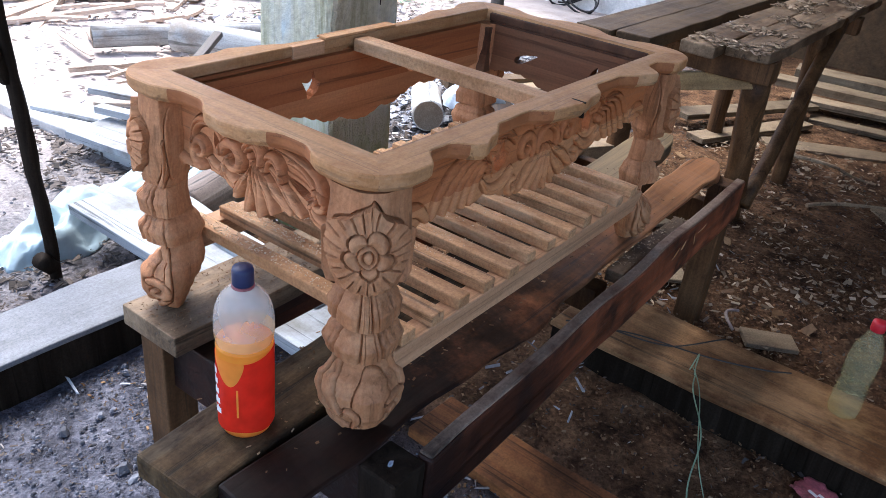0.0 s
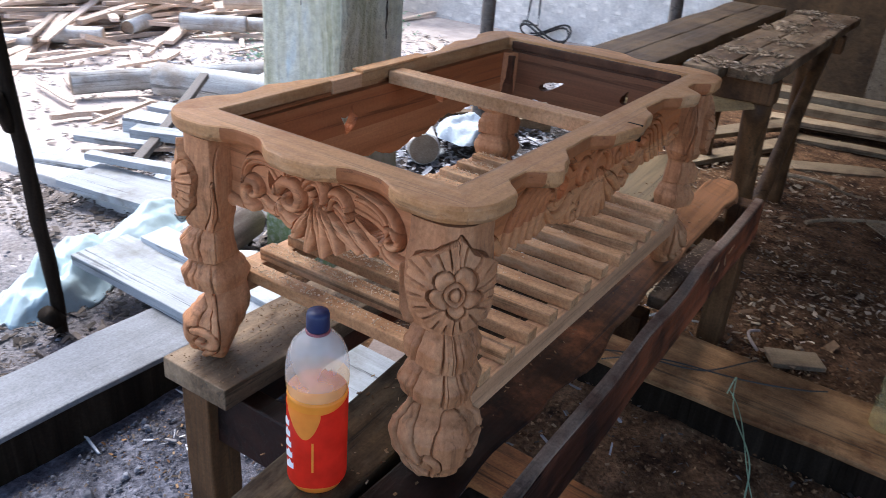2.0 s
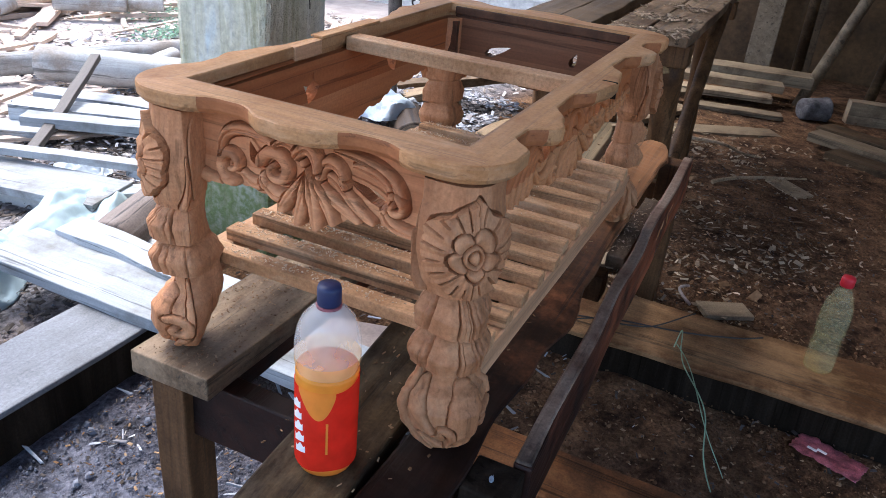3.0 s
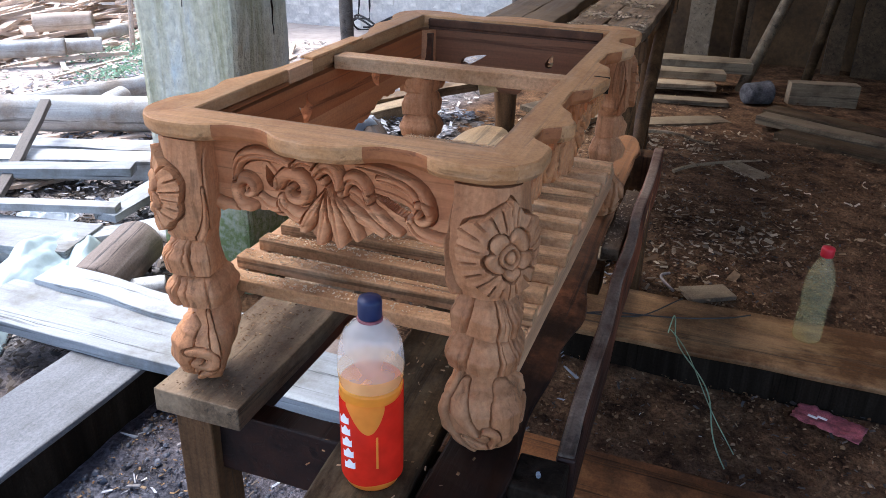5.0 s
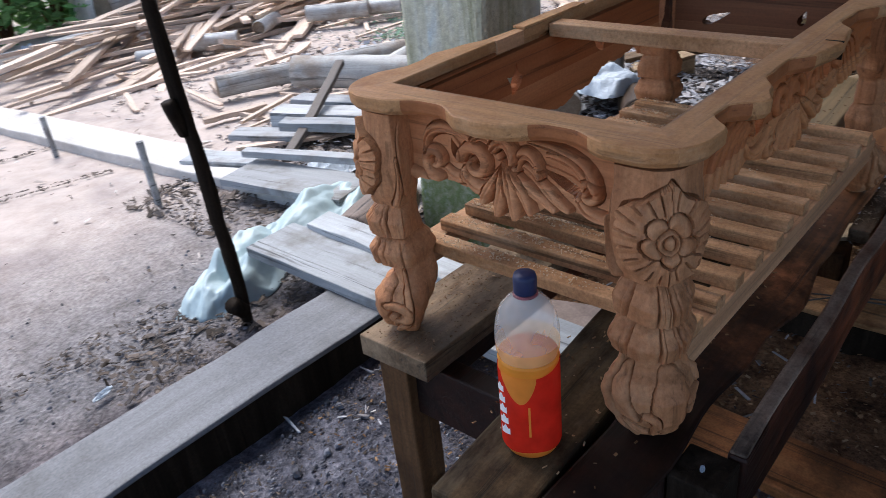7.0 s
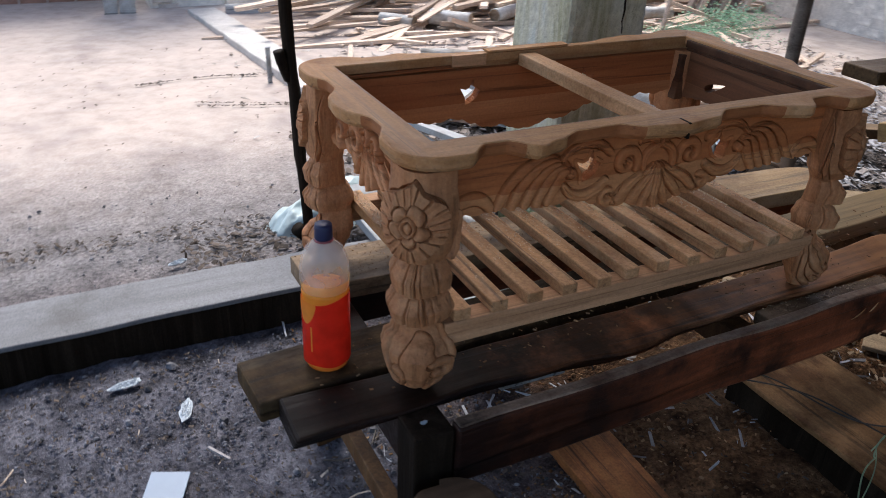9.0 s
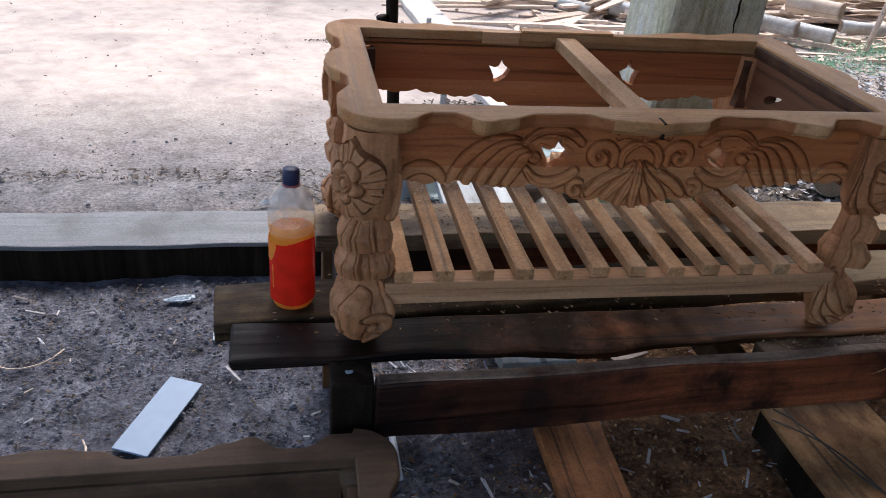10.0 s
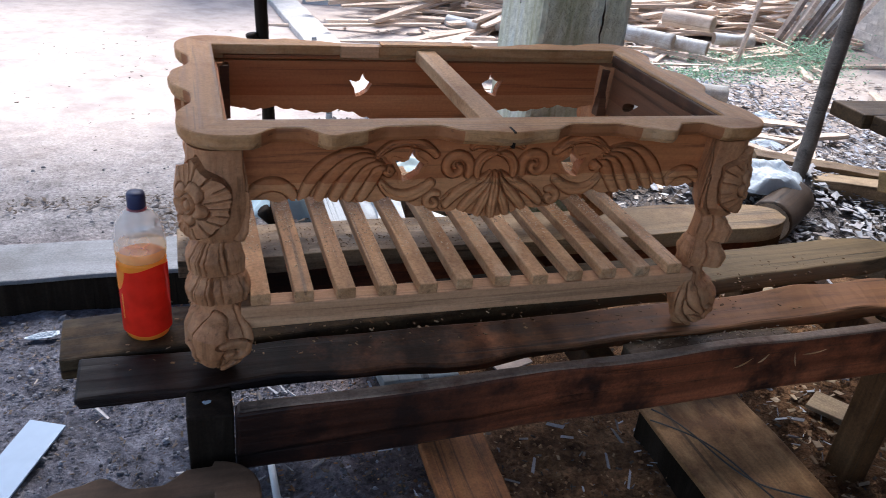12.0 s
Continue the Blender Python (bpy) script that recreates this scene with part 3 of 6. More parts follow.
col = thing("column", (0.99, 1.06, -0.05), "square limewashed column with green and blue-grey streaks", "column", kind="structure")
bm = box(0, 0.325, 0, 0.335, 0, 3.24, 0.022, 0.008, 5, 48, 2)
shaft = part("shaft", bm, column_mat, col)
for k, (px, py, z0, z1, sx) in enumerate(((0.165, -0.001, 1.02, 1.5, 0.005), (0.215, -0.001, 0.85, 2.2, 0.007), (-0.001, 0.16, 0.95, 1.45, 0.004), (0.09, -0.001, 1.25, 2.2, 0.003))):
    pts = []
    for z in np.linspace(z0, z1, 70):
        w = 0.022 * noise.noise(Vector((k, z * 4, 0))) + 0.008 * noise.noise(Vector((k, z * 23, 4)))
        pts.append((px + (w if px > 0.01 else 0), py + (w if py > 0.01 else 0), z))
    part("crack", tube(pts, sx * 0.7, 5, 0.8, k, lambda t, k=k: max(0.05, 0.5 + 1.1 * noise.noise(Vector((k * 5.0, t * 11, 2))))), black_wood, shaft, "dark crack")

# Roof stands out of view; its height and edges are set for the shade indoors.
roof = part("roof", box(-2.2, 6.6, -2.6, 1.78, 3.2, 3.28, 0.0), roof_mat)
tagged(roof, "unseen roof over the workshop, sized to shape its light", "roof", kind="structure")
# Out of view: a wall added only to hold back light from the south.
part_wall = part("unseen_wall_south", box(1.0, 6.6, -2.6, -2.5, -0.4, 3.2, 0.0), brown_wall)
tagged(part_wall, "unseen brown wall added to cut light from the south", "wall", kind="structure")


def wall_east():
    """The far masonry wall: whitewashed towards the yard, brick by brick low down; indoors the roof's shade is put into
    its brown.
    """
    w = thing("wall_east", (6.4, 0, -0.5), "rough masonry wall, whitewashed towards the yard, shade-brown inside", "wall", kind="structure")
    part("wall_face", box(0.03, 0.2, 1.35, 7.2, 0, 3.7, 0.0), whitewash, w)
    me = None
    for row in range(9):
        for i in range(19):
            if noise.noise(Vector((i * 0.31, row * 0.37, 4))) < -0.12:
                continue
            if me is None:
                ob = part("brick", box(-0.03, 0.03, -0.11, 0.11, -0.034, 0.034, 0.004, 0.006, 8, 3, 1), whitewash, w)
                me = ob.data
            else:
                ob = part("brick", me, whitewash, w)
            ob.location = (0.0575 + 0.005 * noise.noise(Vector((row * 3.3, i * 4.1, 1))), 1.62 + 0.235 * i + (0.117 if row % 2 else 0), 0.27 + row * 0.08)
    # the indoor face gets its shade from this darker brown
    part("inner_face", box(0.02, 0.2, -2.3, 1.35, 0, 3.7, 0.0), brown_wall, w, "brown plaster darkened for indoor shade")
    return w


wall_east()


# ---- the carved table ----
LONG, SHORT, TOP = 0.911, 0.447, 0.45
EDGE_LONG = [(0.0, 0.074), (0.03, 0.074), (0.075, 0.040), (0.11, 0.042), (0.155, 0.080), (0.195, 0.066), (0.25, 0.040), (0.33, 0.038), (0.38, 0.066), (0.4555, 0.078)]
EDGE_SHORT = [(0.0, 0.074), (0.035, 0.073), (0.095, 0.050), (0.125, 0.050), (0.195, 0.082), (0.2235, 0.086)]
EDGE_REAR = [(0.0, 0.074), (0.025, 0.072), (0.085, 0.050), (0.115, 0.051), (0.155, 0.060), (0.205, 0.048), (0.28, 0.028), (0.36, 0.024), (0.4555, 0.018)]


def table_rail(length, keys, inset=0.062):
    """One side of the top frame, lying along x with its inner edge on y = 0 and its scalloped edge towards -y, mitred at both ends."""
    pts = []
    for t in np.linspace(45, 90, 14, endpoint=False):
        a = radians(180 + t)
        pts.append(((0, 0), (0.074 * math.cos(a), 0.074 * math.sin(a))))
    deep = []
    for s in np.linspace(0, length, 150):
        d = float(smoothly(keys, np.array([min(s, length - s)]))[0])
        d += 0.0012 * noise.noise(Vector((s * 31, length * 9, 0)))
        pts.append(((s, 0), (s, -d)))
    for t in np.linspace(0, 45, 15)[1:]:
        a = radians(270 + t)
        pts.append(((length, 0), (length + 0.074 * math.cos(a), 0.074 * math.sin(a))))
    rings = []
    for (ix, iy), (ox, oy) in pts:
        v = Vector((ox - ix, oy - iy))
        u = v.normalized()
        e = v.length
        prof = [(0.001, TOP - 0.002), (0.003, TOP), (e * 0.5, TOP + 0.0004), (e - 0.004, TOP), (e - 0.001, TOP - 0.0015), (e, TOP - 0.005), (e - 0.001, TOP - 0.018), (e - 0.006, TOP - 0.025), (e - 0.011, TOP - 0.027), (0.010, TOP - 0.031), (0.010, TOP - 0.021), (0.001, TOP - 0.019)]
        rings.append([(ix + u.x * d, iy + u.y * d, z) for d, z in prof])
        deep.append(e < inset)
    me = loft(rings)
    me.materials.append(top_x)
    me.materials.append(edge_red)
    n = len(rings[0])
    for f in me.polygons:
        i, j = f.index // n, f.index % n
        if i < len(rings) - 1 and 4 <= j <= 8 and deep[i]:
            f.material_index = 1
    return me


def stroke_field(S, V, strokes, ground_relief):
    """Carved relief: each stroke is a rounded, tapered leaf or scroll laid over those before it, with a cut line round it."""
    H = np.full(S.shape, 0.0) + ground_relief
    for pts, w0, w1, high, rib in strokes:
        p = np.array(pts)
        m = len(p)
        best, at, side = np.full(S.shape, 9.0), np.zeros(S.shape), np.zeros(S.shape)
        for i in range(m - 1):
            dx, dy = p[i + 1] - p[i]
            ln = dx * dx + dy * dy + 1e-12
            t = np.clip(((S - p[i, 0]) * dx + (V - p[i, 1]) * dy) / ln, 0, 1)
            qx, qy = S - p[i, 0] - t * dx, V - p[i, 1] - t * dy
            d = np.hypot(qx, qy)
            near = d < best
            best = np.where(near, d, best)
            at = np.where(near, (i + t) / (m - 1), at)
            side = np.where(near, np.sign(dx * qy - dy * qx) * d, side)
        w = w0 + (w1 - w0) * at
        w = w * (0.55 + 0.45 * np.sin(np.pi * np.clip(at * 0.85 + 0.12, 0, 1)))
        q = best / w
        ridge = 1.1 * high * np.clip(1 - q ** 3.0, 0, 1) ** 0.55 * (0.75 + 0.25 * at)
        if rib:
            ridge = ridge - 0.5 * high * np.exp(-((side - 0.10 * w) / (w * 0.16)) ** 2) * np.clip(1.15 - at, 0, 1)
        inside = q < 1
        cut = (q >= 1) & (best < w + 0.0021)
        H = np.where(inside, np.maximum(H * 0.35 + ridge, ridge), H)
        H = np.where(cut, np.minimum(H, -0.0075), H)
    return H


def curve(a, c1, c2, b, n=14):
    a, c1, c2, b = map(np.array, (a, c1, c2, b))
    return [tuple((1 - t) ** 3 * a + 3 * (1 - t) ** 2 * t * c1 + 3 * (1 - t) * t * t * c2 + t ** 3 * b) for t in np.linspace(0, 1, n)]


def volute(cx, cy, r, turns, start, way=1, n=34, core=0.18):
    return [(cx + r * (1 - (1 - core) * t) * math.cos(radians(start) + way * 2 * math.pi * turns * t), cy + r * (1 - (1 - core) * t) * math.sin(radians(start) + way * 2 * math.pi * turns * t)) for t in np.linspace(0, 1, n)]


def mirrored(strokes):
    out = []
    for pts, *rest in strokes:
        out.append(([(-x, y) for x, y in pts], *rest))
        out.append((pts, *rest))
    return out


def long_strokes():
    """A shell with fan leaves in the middle, volutes and a pierced opening on either side, then a wing of nested feathers and a low scroll."""
    s = []
    s.append((curve((0.425, 0.100), (0.412, 0.070), (0.366, 0.062), (0.349, 0.104)), 0.010, 0.013, 0.008, False))
    for x, peak in ((0.340, 0.020), (0.312, 0.030), (0.286, 0.040), (0.262, 0.050), (0.240, 0.060)):
        s.append((curve((0.192, 0.062), (0.215, peak - 0.012), (x - 0.034, peak - 0.010), (x, 0.104)), 0.008, 0.0135, 0.010, False))
    s.append((curve((0.214, 0.030), (0.186, -0.004), (0.140, -0.002), (0.112, 0.030)), 0.006, 0.010, 0.009, True))
    s.append((curve((0.205, 0.080), (0.185, 0.112), (0.150, 0.112), (0.118, 0.082)), 0.008, 0.013, 0.010, True))
    s.append((volute(0.194, 0.056, 0.007, 0.9, 20, 1, 20), 0.006, 0.006, 0.011, False))
    s.append((volute(0.074, 0.054, 0.028, 1.25, 150, 1), 0.010, 0.005, 0.011, False))
    s.append((volute(0.112, 0.116, 0.016, 1.1, 240, 1), 0.007, 0.004, 0.010, False))
    s.append((curve((0.046, 0.018), (0.030, 0.008), (0.014, 0.010), (0.0, 0.024)), 0.007, 0.010, 0.008, True))
    s.append((curve((0.040, 0.082), (0.060, 0.096), (0.078, 0.100), (0.094, 0.126)), 0.006, 0.011, 0.009, True))
    s = mirrored(s)
    for k in (-1, 1):
        s.append((curve((k * 0.010, 0.066), (k * 0.022, 0.082), (k * 0.058, 0.086), (k * 0.088, 0.122)), 0.005, 0.012, 0.009, True))
        s.append((curve((k * 0.007, 0.068), (k * 0.012, 0.092), (k * 0.040, 0.104), (k * 0.060, 0.138)), 0.004, 0.012, 0.010, True))
        s.append((curve((k * 0.003, 0.070), (k * 0.005, 0.100), (k * 0.020, 0.118), (k * 0.030, 0.150)), 0.004, 0.011, 0.010, True))
        s.append((curve((k * 0.004, 0.030), (k * 0.018, 0.030), (k * 0.040, 0.044), (k * 0.034, 0.070)), 0.006, 0.009, 0.009, True))
    s.append((curve((0.0, 0.066), (0.003, 0.10), (-0.003, 0.125), (0.0, 0.154)), 0.005, 0.012, 0.012, True))
    return s


def short_strokes():
    """Loose acanthus: a hooked scroll, a curled lobe, a fan of drooping leaves, a long leaf over the opening and a ringed scroll."""
    s = []
    s.append((curve((-0.208, 0.092), (-0.185, 0.108), (-0.150, 0.116), (-0.126, 0.100)), 0.008, 0.012, 0.011, False))
    s.append((volute(-0.131, 0.074, 0.027, 1.05, 80, 1), 0.011, 0.006, 0.015, False))
    s.append((curve((-0.152, 0.058), (-0.156, 0.022), (-0.112, 0.006), (-0.058, 0.026)), 0.007, 0.012, 0.013, True))
    s.append((curve((-0.112, 0.084), (-0.095, 0.100), (-0.080, 0.098), (-0.070, 0.082)), 0.008, 0.011, 0.010, True))
    s.append((curve((0.043, 0.012), (0.080, 0.014), (0.138, 0.018), (0.150, 0.060)), 0.005, 0.012, 0.014, True))
    s.append((curve((0.074, 0.028), (0.098, 0.028), (0.126, 0.036), (0.133, 0.056)), 0.006, 0.010, 0.012, True))
    s.append((curve((0.122, 0.082), (0.128, 0.104), (0.160, 0.108), (0.208, 0.098)), 0.010, 0.009, 0.012, True))
    s.append((volute(0.139, 0.071, 0.016, 0.95, 250, 1), 0.008, 0.006, 0.015, False))
    s.append((curve((0.034, 0.052), (0.056, 0.058), (0.068, 0.088), (0.106, 0.102)), 0.008, 0.011, 0.011, True))
    s.append((curve((0.012, 0.058), (0.028, 0.086), (0.055, 0.090), (0.084, 0.106)), 0.007, 0.011, 0.012, True))
    s.append((curve((0.020, 0.056), (0.022, 0.024), (0.056, 0.024), (0.062, 0.060)), 0.010, 0.009, 0.014, True))
    s.append((curve((-0.078, 0.082), (-0.062, 0.108), (-0.040, 0.112), (-0.022, 0.088)), 0.010, 0.012, 0.012, True))
    s.append((volute(-0.054, 0.064, 0.028, 1.15, 190, 1), 0.012, 0.006, 0.015, False))
    s.append((curve((-0.052, 0.026), (-0.038, 0.014), (-0.018, 0.020), (-0.008, 0.044)), 0.007, 0.012, 0.013, True))
    s.append((curve((-0.020, 0.036), (-0.006, 0.014), (0.012, 0.016), (0.016, 0.046)), 0.010, 0.012, 0.015, True))
    for x, y, w in ((-0.040, 0.120, 0.013), (0.046, 0.119, 0.012), (-0.013, 0.134, 0.015), (0.020, 0.137, 0.016)):
        s.append((curve((0.001, 0.050), (x * 0.25, 0.075), (x * 0.6, y - 0.035), (x, y)), 0.005, w, 0.014, True))
    return s


LOW_LONG = [(0.0, 0.150), (0.03, 0.146), (0.06, 0.134), (0.10, 0.136), (0.135, 0.124), (0.165, 0.112), (0.19, 0.106), (0.23, 0.112), (0.30, 0.104), (0.335, 0.098), (0.37, 0.104), (0.46, 0.094)]
LOW_SHORT = [(0.0, 0.136), (0.02, 0.134), (0.042, 0.120), (0.075, 0.107), (0.115, 0.103), (0.15, 0.105), (0.18, 0.112), (0.235, 0.116)]


def shaped_hole(pts):
    """A pierced shape with straight-cut sides, as a function that is negative inside."""
    def f(S, V):
        best, inside = np.full(S.shape, 9.0), np.zeros(S.shape, bool)
        for (ax, ay), (bx, by) in zip(pts, pts[1:] + pts[:1]):
            dx, dy = bx - ax, by - ay
            t = np.clip(((S - ax) * dx + (V - ay) * dy) / (dx * dx + dy * dy), 0, 1)
            best = np.minimum(best, np.hypot(S - ax - t * dx, V - ay - t * dy))
            over = (ay > V) != (by > V)
            inside ^= over & (S < ax + (V - ay) * dx / (dy if abs(dy) > 1e-9 else 1e-9))
        return np.where(inside, -best, best)
    return f


def leaf_hole(cx, cy, k, way=1):
    """A pierced bird-like leaf with one tall and two side points."""
    return shaped_hole([(cx + way * k * x, cy + k * y) for x, y in ((0.006, -0.034), (0.010, -0.014), (0.026, -0.004), (0.016, 0.014), (0.000, 0.024), (-0.012, 0.027), (-0.014, 0.010), (-0.027, -0.013), (-0.012, -0.008), (-0.003, -0.012))])


def slant_hole(cx, cy, a, b, turn):
    """A pierced almond-shaped opening."""
    c, d = math.cos(radians(turn)), math.sin(radians(turn))
    pts = [(a * math.cos(t), b * math.sin(t) * (0.6 + 0.4 * math.cos(t))) for t in np.linspace(0, 2 * math.pi, 16, endpoint=False)]
    return shaped_hole([(cx + x * c - y * d, cy + x * d + y * c) for x, y in pts])


def apron(length, low, strokes, holes, ns, nv, seed, thick=0.020, depth=1.0):
    """A carved apron along x, centred on x = 0; its carved face looks to -y; v runs down from its top."""
    s = np.linspace(-length / 2, length / 2, ns)
    scallop = 0.0035 * np.abs(np.sin(np.abs(s) * 95)) - 0.001
    bottom = smoothly(low, np.abs(s)) + scallop * (np.abs(s) < length / 2 - 0.03)
    k = np.linspace(0, 1, nv)
    S, V = np.meshgrid(s, k, indexing="ij")
    V = V * bottom[:, None]
    H = stroke_field(S, V, strokes, 0.0)
    H = np.where(H > 0, H * depth, H * (0.25 + 0.6 * depth))
    wob = np.array([[noise.noise(Vector((a * 60 + seed * 9, b * 60, 0))) for b in k * 0.13] for a in s])
    H = H + wob * 0.0007 + 0.003 * np.clip((V - 0.075) / 0.04, 0, 1)
    gone = np.zeros((ns - 1, nv - 1), bool)
    for f in holes:
        d = f(S, V)
        c = (d[:-1, :-1] + d[1:, :-1] + d[:-1, 1:] + d[1:, 1:]) / 4
        gone |= c < 0
        H = np.where(np.abs(d) < 0.006, H + 0.003, H)
    z = TOP - 0.031 - V
    front = np.stack([S, -0.014 - H, z], -1).reshape(-1, 3)
    back = np.stack([S, np.full(S.shape, -0.014 + thick), z], -1).reshape(-1, 3)
    verts = np.concatenate([front, back])
    off = ns * nv
    idx = np.arange(off).reshape(ns, nv)
    faces = []
    keep = ~gone
    for i in range(ns - 1):
        for j in range(nv - 1):
            if not keep[i, j]:
                continue
            a, b, c, d = idx[i, j], idx[i + 1, j], idx[i + 1, j + 1], idx[i, j + 1]
            faces.append((a, b, c, d))
            faces.append((a + off, d + off, c + off, b + off))
            for (p, q), ok in (((a, b), j > 0 and keep[i, j - 1]), ((b, c), i < ns - 2 and keep[i + 1, j]), ((c, d), j < nv - 2 and keep[i, j + 1]), ((d, a), i > 0 and keep[i - 1, j])):
                if not ok:
                    faces.append((q, p, p + off, q + off))
    me = faces_of(verts.tolist(), [tuple(int(v) for v in f) for f in faces])
    bm = bmesh.new()
    bm.from_mesh(me)
    bmesh.ops.delete(bm, geom=[v for v in bm.verts if not v.link_faces], context="VERTS")
    for f in bm.faces:
        f.smooth = True
    for e in bm.edges:
        if len(e.link_faces) == 2 and e.calc_face_angle(0) > 0.9:
            e.smooth = False
    bm.to_mesh(me)
    bm.free()
    return me


# height: how far the leg reaches outwards, inwards and to either side of its axis, along its diagonal
LEG = [(0.0, 0.016, 0.008, 0.014), (0.010, 0.034, 0.012, 0.034), (0.03, 0.050, 0.020, 0.047), (0.05, 0.058, 0.029, 0.058), (0.08, 0.058, 0.043, 0.064), (0.100, 0.044, 0.050, 0.060), (0.114, 0.027, 0.052, 0.048), (0.132, 0.024, 0.050, 0.042), (0.1465, 0.026, 0.047, 0.039), (0.150, 0.058, 0.047, 0.056), (0.172, 0.062, 0.054, 0.062), (0.190, 0.049, 0.046, 0.054), (0.2045, 0.032, 0.035, 0.041), (0.2080, 0.057, 0.033, 0.054), (0.232, 0.060, 0.029, 0.056), (0.248, 0.047, 0.028, 0.049), (0.260, 0.034, 0.029, 0.042), (0.2650, 0.047, 0.030, 0.050), (0.285, 0.051, 0.034, 0.056), (0.335, 0.050, 0.040, 0.061), (0.365, 0.047, 0.044, 0.059), (0.395, 0.043, 0.046, 0.056), (0.419, 0.042, 0.046, 0.056)]


def leg_strokes():
    """The curls of the foot, in metres round the leg and up it: a ribbon down one flank, a swirl in the middle, leaf tips on the other."""
    s = []
    for k in (-1, 1):
        s.append((curve((k * 0.080, 0.345), (k * 0.090, 0.315), (k * 0.082, 0.29), (k * 0.066, 0.268)), 0.008, 0.013, 0.010, True))
        s.append((curve((k * 0.100, 0.400), (k * 0.086, 0.370), (k * 0.098, 0.330), (k * 0.100, 0.285)), 0.006, 0.012, 0.008, True))
    for k in (-1, 1):
        s.append((curve((k * 0.058, 0.134), (k * 0.066, 0.090), (k * 0.090, 0.050), (k * 0.036, 0.010), 22), 0.008, 0.009, 0.009, False))
    s.append((curve((-0.046, 0.124), (-0.050, 0.095), (-0.050, 0.075), (-0.034, 0.054)), 0.009, 0.008, 0.008, False))
    s.append((curve((0.020, 0.104), (0.012, 0.085), (0.012, 0.065), (0.016, 0.034)), 0.026, 0.032, 0.009, False))
    s.append((curve((-0.044, 0.038), (-0.030, 0.022), (-0.012, 0.016), (0.014, 0.016)), 0.008, 0.012, 0.008, True))
    s.append((curve((-0.022, 0.060), (-0.010, 0.058), (-0.002, 0.046), (-0.012, 0.030)), 0.007, 0.007, 0.010, False))
    s.append((volute(0.050, 0.054, 0.021, 0.95, 120, -1, 40, 0.15), 0.010, 0.006, 0.010, False))
    return s


